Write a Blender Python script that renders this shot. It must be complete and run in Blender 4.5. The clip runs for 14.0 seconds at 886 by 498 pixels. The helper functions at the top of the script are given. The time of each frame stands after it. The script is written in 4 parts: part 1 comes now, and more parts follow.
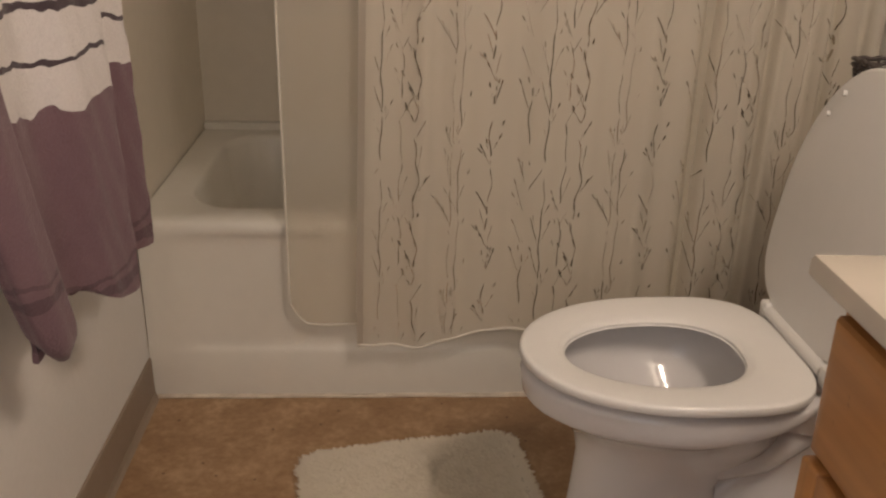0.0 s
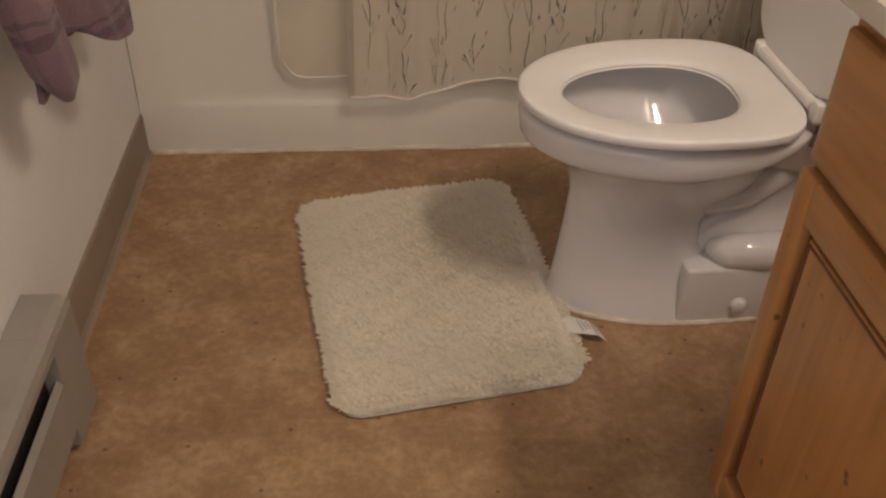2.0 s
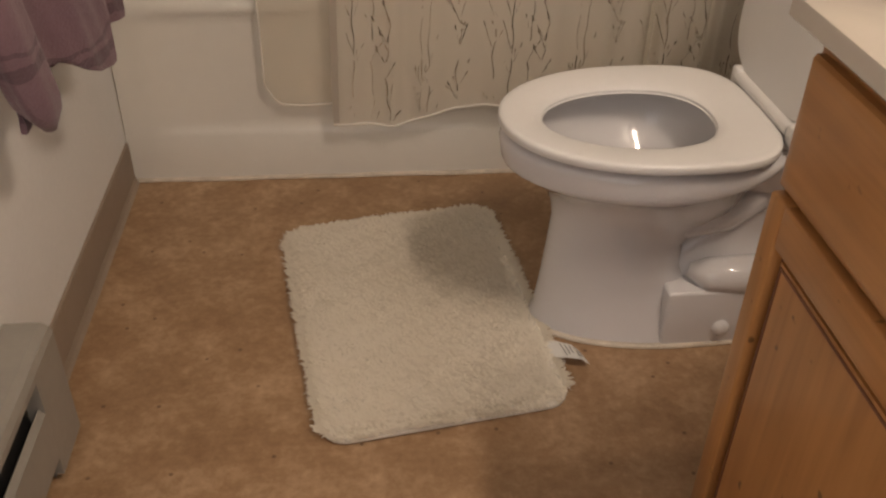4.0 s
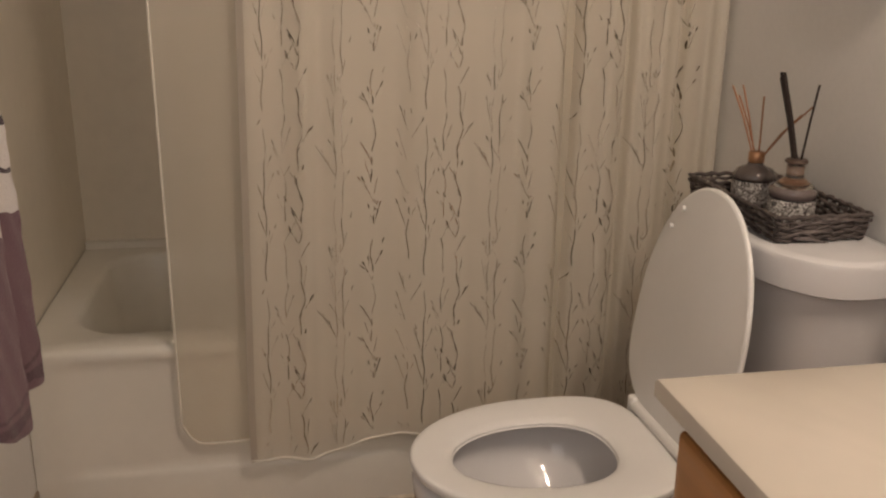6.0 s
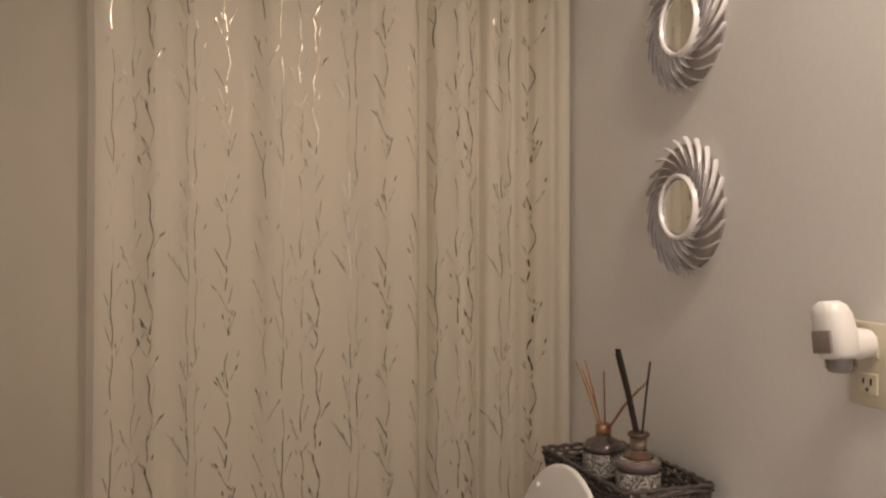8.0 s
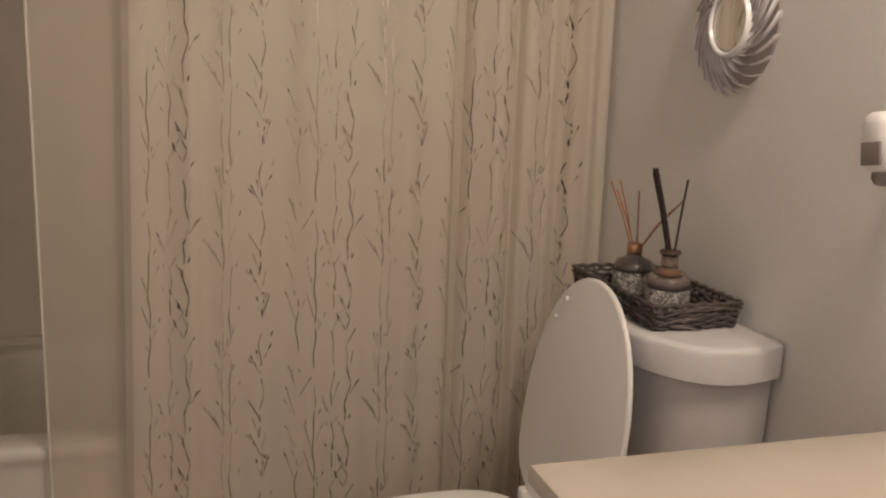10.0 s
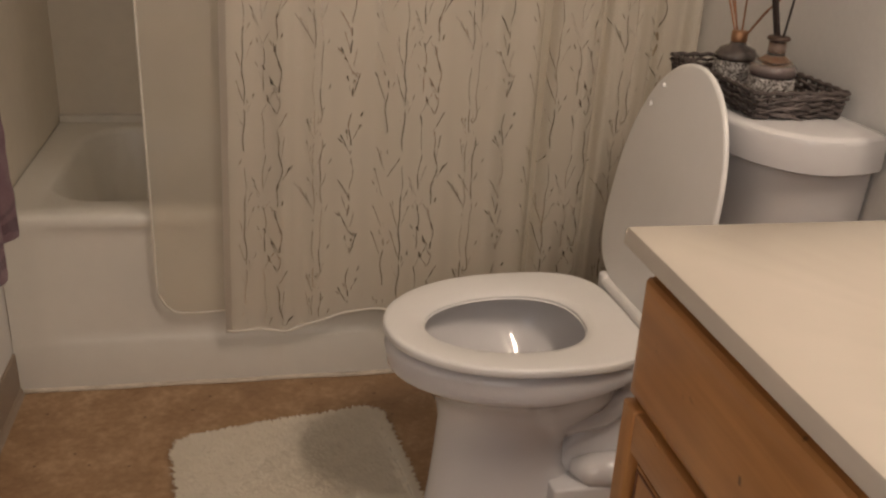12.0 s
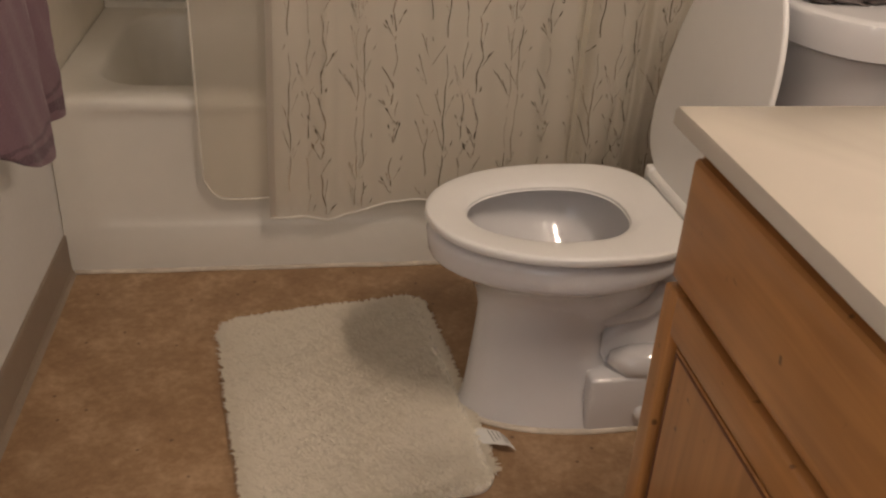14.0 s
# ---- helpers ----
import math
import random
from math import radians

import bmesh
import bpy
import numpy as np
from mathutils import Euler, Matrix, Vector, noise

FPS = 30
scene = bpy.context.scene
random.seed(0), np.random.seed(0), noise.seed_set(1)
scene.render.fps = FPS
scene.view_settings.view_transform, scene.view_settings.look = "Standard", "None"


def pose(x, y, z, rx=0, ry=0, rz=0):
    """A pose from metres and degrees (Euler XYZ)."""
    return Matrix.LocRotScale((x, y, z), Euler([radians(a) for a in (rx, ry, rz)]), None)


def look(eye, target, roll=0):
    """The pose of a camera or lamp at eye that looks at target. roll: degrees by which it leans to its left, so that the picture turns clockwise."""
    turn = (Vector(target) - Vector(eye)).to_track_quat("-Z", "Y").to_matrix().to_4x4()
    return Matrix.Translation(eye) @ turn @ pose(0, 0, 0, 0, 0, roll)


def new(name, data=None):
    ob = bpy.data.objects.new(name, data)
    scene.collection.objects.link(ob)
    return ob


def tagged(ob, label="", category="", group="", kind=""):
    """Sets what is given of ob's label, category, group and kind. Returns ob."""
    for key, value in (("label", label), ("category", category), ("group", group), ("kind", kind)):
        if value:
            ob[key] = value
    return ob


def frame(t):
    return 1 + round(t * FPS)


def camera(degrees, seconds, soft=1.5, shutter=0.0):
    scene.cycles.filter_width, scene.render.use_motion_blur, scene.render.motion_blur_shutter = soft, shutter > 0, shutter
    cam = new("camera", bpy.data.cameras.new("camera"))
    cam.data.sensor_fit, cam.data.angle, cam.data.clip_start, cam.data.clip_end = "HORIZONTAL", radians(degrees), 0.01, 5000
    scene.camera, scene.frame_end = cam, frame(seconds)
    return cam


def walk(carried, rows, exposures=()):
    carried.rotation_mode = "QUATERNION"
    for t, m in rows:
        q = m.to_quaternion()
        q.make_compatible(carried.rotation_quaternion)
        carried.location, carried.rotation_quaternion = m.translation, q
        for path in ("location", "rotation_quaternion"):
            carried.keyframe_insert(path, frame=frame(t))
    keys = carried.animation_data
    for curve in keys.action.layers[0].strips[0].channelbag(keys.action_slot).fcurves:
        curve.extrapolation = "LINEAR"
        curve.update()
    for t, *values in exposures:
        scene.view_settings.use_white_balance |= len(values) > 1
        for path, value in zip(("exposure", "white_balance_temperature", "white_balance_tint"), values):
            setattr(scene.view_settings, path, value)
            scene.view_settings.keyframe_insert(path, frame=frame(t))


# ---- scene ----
cam = camera(52.0, 14.0, soft=2.3)
PATH = [
    (0, (0.565, -1.826, 1.124), (0.659, 0.02, 0.362), 1.3),
    (0.5, (0.538, -1.82, 1.082), (0.647, -0.048, 0.161), 2.6),
    (1, (0.533, -1.83, 1.064), (0.661, -0.14, 0.003), 2.7),
    (1.5, (0.518, -1.842, 1.069), (0.665, -0.21, -0.077), 2.3),
    (2, (0.517, -1.87, 1.086), (0.668, -0.267, -0.101), 1.6),
    (2.2, (0.528, -1.872, 1.085), (0.666, -0.274, -0.109), 1.1),
    (4.3, (0.534, -1.882, 1.098), (0.719, -0.23, -0.013), 1.6),
    (4.5, (0.528, -1.899, 1.11), (0.729, -0.229, 0.029), 1.7),
    (5, (0.53, -1.905, 1.132), (0.749, -0.174, 0.155), 1.3),
    (5.5, (0.544, -1.901, 1.171), (0.807, -0.086, 0.374), 0.8),
    (6, (0.558, -1.898, 1.225), (0.907, -0.021, 0.631), 0.7),
    (6.5, (0.559, -1.912, 1.244), (0.986, 0.004, 0.859), 0.5),
    (7, (0.586, -1.921, 1.274), (1.105, 0.004, 1.119), 0.1),
    (7.2, (0.614, -1.923, 1.287), (1.155, 0.001, 1.22), -0.2),
    (9.3, (0.594, -1.917, 1.284), (1.262, -0.033, 1.227), -0.2),
    (9.5, (0.592, -1.913, 1.267), (1.235, -0.024, 1.139), 0.4),
    (10, (0.595, -1.914, 1.216), (1.146, -0.03, 0.834), 1.8),
    (10.5, (0.584, -1.914, 1.19), (1.063, -0.06, 0.613), 2.1),
    (11, (0.559, -1.925, 1.178), (0.979, -0.092, 0.498), 2.5),
    (11.5, (0.556, -1.929, 1.165), (0.949, -0.111, 0.429), 2.8),
    (12, (0.556, -1.93, 1.158), (0.946, -0.128, 0.382), 3.1),
    (12.5, (0.554, -1.928, 1.156), (0.939, -0.139, 0.35), 3.4),
    (13, (0.556, -1.925, 1.153), (0.911, -0.153, 0.296), 3.3),
    (13.5, (0.554, -1.929, 1.14), (0.878, -0.182, 0.222), 3.3),
    (14, (0.559, -1.934, 1.128), (0.848, -0.209, 0.158), 3.2),
]
EXPOSURES = [(0.0, 0.0), (2.0, 0.05), (5.0, 0.10), (6.0, -0.08), (7.2, -0.18), (9.5, -0.19), (11.0, -0.08), (14.0, -0.08)]
walk(cam, [(t, look(eye, target, roll)) for t, eye, target, roll in PATH], EXPOSURES)

# ---- world and lights ----
world = bpy.data.worlds.new("world")
scene.world = world
world.use_nodes = True
world.node_tree.nodes["Background"].inputs[0].default_value = (0.75, 0.8, 1.0, 1)
world.node_tree.nodes["Background"].inputs[1].default_value = 0.01

# three bulbs in downward shades over the vanity, and a dim cooler fill added behind the camera
for k in range(3):
    lamp = bpy.data.lights.new("vanity_bulb", "SPOT")
    lamp.energy, lamp.shadow_soft_size, lamp.color = 18.3, 0.045, (1.0, 0.81, 0.65)
    lamp.spot_size, lamp.spot_blend = radians(178), 0.45
    new("vanity_bulb", lamp).location = (1.36, -1.35 - 0.18 * k, 2.17)
# added area fill before the closed south wall, softens the shadows
lamp = bpy.data.lights.new("cool_fill", "AREA")
lamp.shape, lamp.size, lamp.size_y, lamp.energy, lamp.color = "RECTANGLE", 0.7, 1.9, 4.0, (0.88, 0.91, 1.0)
ob = new("cool_fill", lamp)
ob.matrix_world = look((0.5, -2.42, 1.15), (0.5, 0, 1.0))

W, NORTH, SOUTH, HIGH = 1.524, 0.78, -2.46, 2.44


# ---- materials ----
def nodes_of(name):
    m = bpy.data.materials.new(name)
    m.use_nodes = True
    return m, m.node_tree.nodes, m.node_tree.links, m.node_tree.nodes["Principled BSDF"]


def surface(name, colour, rough=0.5, metal=0.0, dark=0.8, fine=120.0, coarse=6.0, bump=0.1, depth=0.002, stretch=(1, 1, 1), second=None, coat=0.0, contrast=(0.35, 0.65)):
    """A procedural surface: fine grain and coarse stains between two tones, with relief."""
    m, n, l, p = nodes_of(name)
    tc = n.new("ShaderNodeTexCoord")
    mp = n.new("ShaderNodeMapping")
    mp.inputs["Scale"].default_value = stretch
    l.new(tc.outputs["Object"], mp.inputs["Vector"])
    big, small = n.new("ShaderNodeTexNoise"), n.new("ShaderNodeTexNoise")
    big.inputs["Scale"].default_value, small.inputs["Scale"].default_value = coarse, fine
    big.inputs["Detail"].default_value, small.inputs["Detail"].default_value = 5, 4
    for t in (big, small):
        l.new(mp.outputs[0], t.inputs["Vector"])
    add = n.new("ShaderNodeMix")
    add.inputs[0].default_value = 0.35
    l.new(big.outputs[0], add.inputs[2])
    l.new(small.outputs[0], add.inputs[3])
    ramp = n.new("ShaderNodeValToRGB")
    other = second or tuple(c * dark for c in colour)
    ramp.color_ramp.elements[0].position, ramp.color_ramp.elements[1].position = contrast
    ramp.color_ramp.elements[0].color, ramp.color_ramp.elements[1].color = (*other, 1), (*colour, 1)
    l.new(add.outputs[0], ramp.inputs[0])
    l.new(ramp.outputs[0], p.inputs["Base Color"])
    p.inputs["Roughness"].default_value, p.inputs["Metallic"].default_value = rough, metal
    p.inputs["Coat Weight"].default_value = coat
    if bump:
        b = n.new("ShaderNodeBump")
        b.inputs["Strength"].default_value, b.inputs["Distance"].default_value = bump, depth
        l.new(small.outputs[0], b.inputs["Height"])
        l.new(b.outputs[0], p.inputs["Normal"])
    return m


def cloth(name, colour, clear, through_light, gloss=0.0, tint=(0.89, 0.87, 0.82)):
    """A thin sheer sheet: part clear, part lit through."""
    m, n, l, p = nodes_of(name)
    p.inputs["Base Color"].default_value = (*colour, 1)
    p.inputs["Roughness"].default_value = 0.55
    p.inputs["Specular IOR Level"].default_value = 0.2 + gloss
    tc, tex, b = n.new("ShaderNodeTexCoord"), n.new("ShaderNodeTexNoise"), n.new("ShaderNodeBump")
    tex.inputs["Scale"].default_value = 14
    l.new(tc.outputs["Object"], tex.inputs["Vector"])
    b.inputs["Strength"].default_value, b.inputs["Distance"].default_value = 0.25, 0.01
    l.new(tex.outputs[0], b.inputs["Height"])
    l.new(b.outputs[0], p.inputs["Normal"])
    tr, cl = n.new("ShaderNodeBsdfTranslucent"), n.new("ShaderNodeBsdfTransparent")
    tr.inputs[0].default_value = (*colour, 1)
    cl.inputs[0].default_value = (*tint, 1)
    a, c = n.new("ShaderNodeMixShader"), n.new("ShaderNodeMixShader")
    a.inputs[0].default_value, c.inputs[0].default_value = through_light, clear
    l.new(p.outputs[0], a.inputs[1])
    l.new(tr.outputs[0], a.inputs[2])
    l.new(a.outputs[0], c.inputs[1])
    l.new(cl.outputs[0], c.inputs[2])
    l.new(c.outputs[0], n["Material Output"].inputs[0])
    return m


def wood(name, light, deep, along):
    """Varnished maple: long soft grain, small dark flecks."""
    m, n, l, p = nodes_of(name)
    tc, mp = n.new("ShaderNodeTexCoord"), n.new("ShaderNodeMapping")
    sc = [55, 55, 55]
    sc[along] = 3.0
    mp.inputs["Scale"].default_value = sc
    l.new(tc.outputs["Object"], mp.inputs["Vector"])
    g, big, fl = n.new("ShaderNodeTexNoise"), n.new("ShaderNodeTexNoise"), n.new("ShaderNodeTexNoise")
    g.inputs["Scale"].default_value, g.inputs["Detail"].default_value, g.inputs["Distortion"].default_value = 1.0, 6, 0.6
    big.inputs["Scale"].default_value = 5
    fl.inputs["Scale"].default_value = 38
    l.new(mp.outputs[0], g.inputs["Vector"])
    l.new(tc.outputs["Object"], big.inputs["Vector"])
    l.new(tc.outputs["Object"], fl.inputs["Vector"])
    mix = n.new("ShaderNodeMix")
    mix.inputs[0].default_value = 0.5
    l.new(g.outputs[0], mix.inputs[2])
    l.new(big.outputs[0], mix.inputs[3])
    ramp = n.new("ShaderNodeValToRGB")
    ramp.color_ramp.elements[0].position, ramp.color_ramp.elements[1].position = 0.36, 0.62
    ramp.color_ramp.elements[0].color, ramp.color_ramp.elements[1].color = (*deep, 1), (*light, 1)
    l.new(mix.outputs[0], ramp.inputs[0])
    spots = n.new("ShaderNodeValToRGB")
    spots.color_ramp.elements[0].position, spots.color_ramp.elements[1].position = 0.70, 0.76
    l.new(fl.outputs[0], spots.inputs[0])
    c = n.new("ShaderNodeMix")
    c.data_type = "RGBA"
    l.new(spots.outputs[0], c.inputs[0])
    l.new(ramp.outputs[0], c.inputs[6])
    c.inputs[7].default_value = (*[v * 0.45 for v in deep], 1)
    l.new(c.outputs[2], p.inputs["Base Color"])
    p.inputs["Roughness"].default_value = 0.38
    p.inputs["Coat Weight"].default_value = 0.25
    return m


def vinyl(name):
    """Sheet vinyl with a cloudy brown stone print, small dark specks and dull wear."""
    m, n, l, p = nodes_of(name)
    tc = n.new("ShaderNodeTexCoord")
    layers = []
    for scale, detail, rough_ in ((9, 8, 0.70), (60, 5, 0.62), (240, 2, 0.5)):
        t = n.new("ShaderNodeTexNoise")
        t.inputs["Scale"].default_value, t.inputs["Detail"].default_value, t.inputs["Roughness"].default_value = scale, detail, rough_
        l.new(tc.outputs["Object"], t.inputs["Vector"])
        layers.append(t)
    mix = n.new("ShaderNodeMix")
    mix.inputs[0].default_value = 0.34
    l.new(layers[0].outputs[0], mix.inputs[2])
    l.new(layers[1].outputs[0], mix.inputs[3])
    ramp = n.new("ShaderNodeValToRGB")
    e = ramp.color_ramp.elements
    e[0].position, e[0].color = 0.34, (0.235, 0.130, 0.063, 1)
    e[1].position, e[1].color = 0.68, (0.52, 0.355, 0.215, 1)
    mid = e.new(0.5)
    mid.color = (0.335, 0.205, 0.108, 1)
    l.new(mix.outputs[0], ramp.inputs[0])
    v = n.new("ShaderNodeTexVoronoi")
    v.voronoi_dimensions = "2D"
    v.inputs["Scale"].default_value = 7.5
    v.inputs["Randomness"].default_value = 1
    l.new(tc.outputs["Object"], v.inputs["Vector"])
    dots = n.new("ShaderNodeValToRGB")
    dots.color_ramp.elements[0].position, dots.color_ramp.elements[1].position = 0.014, 0.034
    dots.color_ramp.elements[0].color, dots.color_ramp.elements[1].color = (0.35, 0.3, 0.28, 1), (1, 1, 1, 1)
    l.new(v.outputs["Distance"], dots.inputs[0])
    c = n.new("ShaderNodeMix")
    c.data_type, c.blend_type = "RGBA", "MULTIPLY"
    c.inputs[0].default_value = 0.8
    l.new(ramp.outputs[0], c.inputs[6])
    l.new(dots.outputs[0], c.inputs[7])
    l.new(c.outputs[2], p.inputs["Base Color"])
    r = n.new("ShaderNodeMapRange")
    r.inputs["To Min"].default_value, r.inputs["To Max"].default_value = 0.38, 0.62
    l.new(layers[0].outputs[0], r.inputs[0])
    l.new(r.outputs[0], p.inputs["Roughness"])
    b = n.new("ShaderNodeBump")
    b.inputs["Strength"].default_value, b.inputs["Distance"].default_value = 0.25, 0.001
    l.new(layers[1].outputs[0], b.inputs["Height"])
    l.new(b.outputs[0], p.inputs["Normal"])
    return m


def glass(name, colour, rough=0.05):
    m, n, l, p = nodes_of(name)
    p.inputs["Base Color"].default_value = (*colour, 1)
    p.inputs["Transmission Weight"].default_value, p.inputs["Roughness"].default_value = 1.0, rough
    p.inputs["IOR"].default_value = 1.45
    return m


def glitter(name):
    """Crushed silver glitter glued on glass."""
    m, n, l, p = nodes_of(name)
    tc, v, ramp = n.new("ShaderNodeTexCoord"), n.new("ShaderNodeTexVoronoi"), n.new("ShaderNodeValToRGB")
    v.inputs["Scale"].default_value = 430
    l.new(tc.outputs["Object"], v.inputs["Vector"])
    ramp.color_ramp.elements[0].position, ramp.color_ramp.elements[1].position = 0.3, 0.85
    ramp.color_ramp.elements[0].color, ramp.color_ramp.elements[1].color = (0.12, 0.10, 0.09, 1), (0.9, 0.88, 0.85, 1)
    l.new(v.outputs["Color"], ramp.inputs[0])
    l.new(ramp.outputs[0], p.inputs["Base Color"])
    p.inputs["Metallic"].default_value, p.inputs["Roughness"].default_value = 0.4, 0.3
    b = n.new("ShaderNodeBump")
    b.inputs["Strength"].default_value, b.inputs["Distance"].default_value = 1.0, 0.003
    l.new(v.outputs["Distance"], b.inputs["Height"])
    l.new(b.outputs[0], p.inputs["Normal"])
    return m


def foil(name):
    """Broken silver foil: each stroke its own tone, from tarnished to bright, crinkled."""
    m, n, l, p = nodes_of(name)
    geo, tc, tex, ramp = n.new("ShaderNodeNewGeometry"), n.new("ShaderNodeTexCoord"), n.new("ShaderNodeTexNoise"), n.new("ShaderNodeValToRGB")
    e = ramp.color_ramp.elements
    e[0].position, e[0].color = 0.0, (0.08, 0.06, 0.045, 1)
    e[1].position, e[1].color = 1.0, (0.80, 0.74, 0.66, 1)
    e.new(0.5).color = (0.23, 0.185, 0.14, 1)
    l.new(geo.outputs["Random Per Island"], ramp.inputs[0])
    l.new(ramp.outputs[0], p.inputs["Base Color"])
    p.inputs["Metallic"].default_value, p.inputs["Roughness"].default_value = 1.0, 0.27
    tex.inputs["Scale"].default_value, tex.inputs["Detail"].default_value = 120, 3
    l.new(tc.outputs["Object"], tex.inputs["Vector"])
    b = n.new("ShaderNodeBump")
    b.inputs["Strength"].default_value, b.inputs["Distance"].default_value = 0.3, 0.004
    l.new(tex.outputs[0], b.inputs["Height"])
    l.new(b.outputs[0], p.inputs["Normal"])
    return m


def terry(name):
    """Plum terry cloth with a woven white border crossed by thin dark stripes."""
    m, n, l, p = nodes_of(name)
    tc, small, big = n.new("ShaderNodeTexCoord"), n.new("ShaderNodeTexNoise"), n.new("ShaderNodeTexNoise")
    small.inputs["Scale"].default_value, big.inputs["Scale"].default_value = 260, 16
    height = n.new("ShaderNodeAttribute")
    height.attribute_name = "height"
    for t in (small, big):
        l.new(tc.outputs["Object"], t.inputs["Vector"])
    sway = n.new("ShaderNodeMath")
    sway.operation, sway.inputs[1].default_value = "MULTIPLY_ADD", 0.05
    l.new(big.outputs[0], sway.inputs[0])
    l.new(height.outputs["Fac"], sway.inputs[2])
    ramp = n.new("ShaderNodeValToRGB")
    ramp.color_ramp.interpolation = "CONSTANT"
    plum, white, line = (0.185, 0.108, 0.128, 1), (0.72, 0.68, 0.66, 1), (0.07, 0.048, 0.058, 1)
    e = ramp.color_ramp.elements
    e[0].position, e[0].color = 0.0, plum
    e[1].position, e[1].color = 0.876, white
    for at, col in ((0.585, (0.115, 0.066, 0.08, 1)), (0.602, plum), (0.617, (0.125, 0.072, 0.086, 1)), (0.623, plum), (0.940, line), (0.949, white)):
        e.new(at).color = col
    more = n.new("ShaderNodeMath")
    more.operation, more.inputs[1].default_value = "MULTIPLY", 1.0
    l.new(sway.outputs[0], more.inputs[0])
    l.new(more.outputs[0], ramp.inputs[0])
    high = n.new("ShaderNodeMath")
    high.operation, high.inputs[1].default_value = "SUBTRACT", 0.2
    l.new(sway.outputs[0], high.inputs[0])
    ramp2 = n.new("ShaderNodeValToRGB")
    ramp2.color_ramp.interpolation = "CONSTANT"
    e = ramp2.color_ramp.elements
    e[0].position, e[0].color = 0.0, white
    e[1].position, e[1].color = 0.808, line
    for at, col in ((0.817, white), (0.90, plum)):
        e.new(at).color = col
    l.new(high.outputs[0], ramp2.inputs[0])
    pick = n.new("ShaderNodeMath")
    pick.operation, pick.inputs[1].default_value = "GREATER_THAN", 0.98
    l.new(sway.outputs[0], pick.inputs[0])
    c = n.new("ShaderNodeMix")
    c.data_type = "RGBA"
    l.new(pick.outputs[0], c.inputs[0])
    l.new(ramp.outputs[0], c.inputs[6])
    l.new(ramp2.outputs[0], c.inputs[7])
    tone = n.new("ShaderNodeMix")
    tone.data_type, tone.blend_type = "RGBA", "MULTIPLY"
    tone.inputs[0].default_value = 0.2
    l.new(c.outputs[2], tone.inputs[6])
    l.new(small.outputs[0], tone.inputs[7])
    l.new(tone.outputs[2], p.inputs["Base Color"])
    p.inputs["Roughness"].default_value = 0.95
    p.inputs["Sheen Weight"].default_value = 0.2
    b = n.new("ShaderNodeBump")
    b.inputs["Strength"].default_value, b.inputs["Distance"].default_value = 0.6, 0.003
    l.new(small.outputs[0], b.inputs["Height"])
    l.new(b.outputs[0], p.inputs["Normal"])
    return m


WALL = surface("painted_wall", (0.745, 0.73, 0.705), 0.7, dark=0.93, fine=80, coarse=3, bump=0.22, depth=0.002)
CEIL = surface("ceiling_paint", (0.78, 0.75, 0.70), 0.8, dark=0.95, bump=0.5, depth=0.003)
FLOOR = vinyl("brown_vinyl")
COVE = surface("taupe_cove_base", (0.30, 0.235, 0.18), 0.55, dark=0.85, bump=0.05)
ENAMEL = surface("tub_enamel", (0.72, 0.69, 0.62), 0.28, dark=0.95, fine=30, coarse=3, bump=0.02)
SURROUND = surface("tub_surround", (0.70, 0.645, 0.55), 0.4, dark=0.92, fine=30, coarse=2, bump=0.03)
CHINA = surface("white_china", (0.70, 0.685, 0.685), 0.07, dark=0.97, fine=25, coarse=3, bump=0.0, coat=0.3)
SEAT = surface("white_seat_plastic", (0.80, 0.785, 0.76), 0.3, dark=0.97, fine=40, coarse=4, bump=0.01)
CAULK = surface("old_caulk", (0.74, 0.65, 0.53), 0.6, dark=0.7, fine=60, coarse=14, bump=0.2)
CURTAIN = cloth("sheer_curtain", (0.90, 0.84, 0.735), 0.47, 0.22)
LINER = cloth("frosted_liner", (0.92, 0.85, 0.735), 0.62, 0.22, gloss=0.3)
HEM = cloth("curtain_hem", (0.58, 0.53, 0.46), 0.15, 0.15)
PALE_HEM = cloth("pale_hem", (0.80, 0.755, 0.67), 0.05, 0.1)
FOIL = foil("silver_foil")
PILE = cloth("cream_pile", (0.92, 0.87, 0.77), 0.0, 0.5)
BACKING = surface("rug_backing", (0.78, 0.73, 0.63), 0.9, dark=0.8)
TAGMAT = surface("white_label", (0.78, 0.76, 0.72), 0.7, dark=0.93)
INK = surface("grey_ink", (0.30, 0.29, 0.28), 0.7)
WOOD_V = wood("maple_upright", (0.475, 0.225, 0.075), (0.335, 0.148, 0.045), 2)
WOOD_H = wood("maple_level", (0.475, 0.225, 0.075), (0.335, 0.148, 0.045), 1)
# dark brown with the shade of gaps and recesses put into its colour
GROOVE = surface("dark_groove_shade", (0.17, 0.062, 0.028), 0.5, dark=0.7)
MARBLE = surface("cream_cultured_marble", (0.55, 0.495, 0.42), 0.22, dark=0.94, fine=18, coarse=4, bump=0.0, coat=0.2)
BASIN = surface("sink_gelcoat", (0.50, 0.46, 0.42), 0.16, dark=0.95, fine=18, coarse=4, bump=0.0, coat=0.2)
HEATER = surface("beige_enamel_steel", (0.31, 0.285, 0.245), 0.45, dark=0.88, fine=60, coarse=7, bump=0.04)
BLACK = surface("black_slot", (0.015, 0.014, 0.013), 0.6)
TERRY = terry("plum_striped_terry")
BRONZE = surface("dark_bronze", (0.05, 0.038, 0.034), 0.35, metal=0.85, dark=0.7)
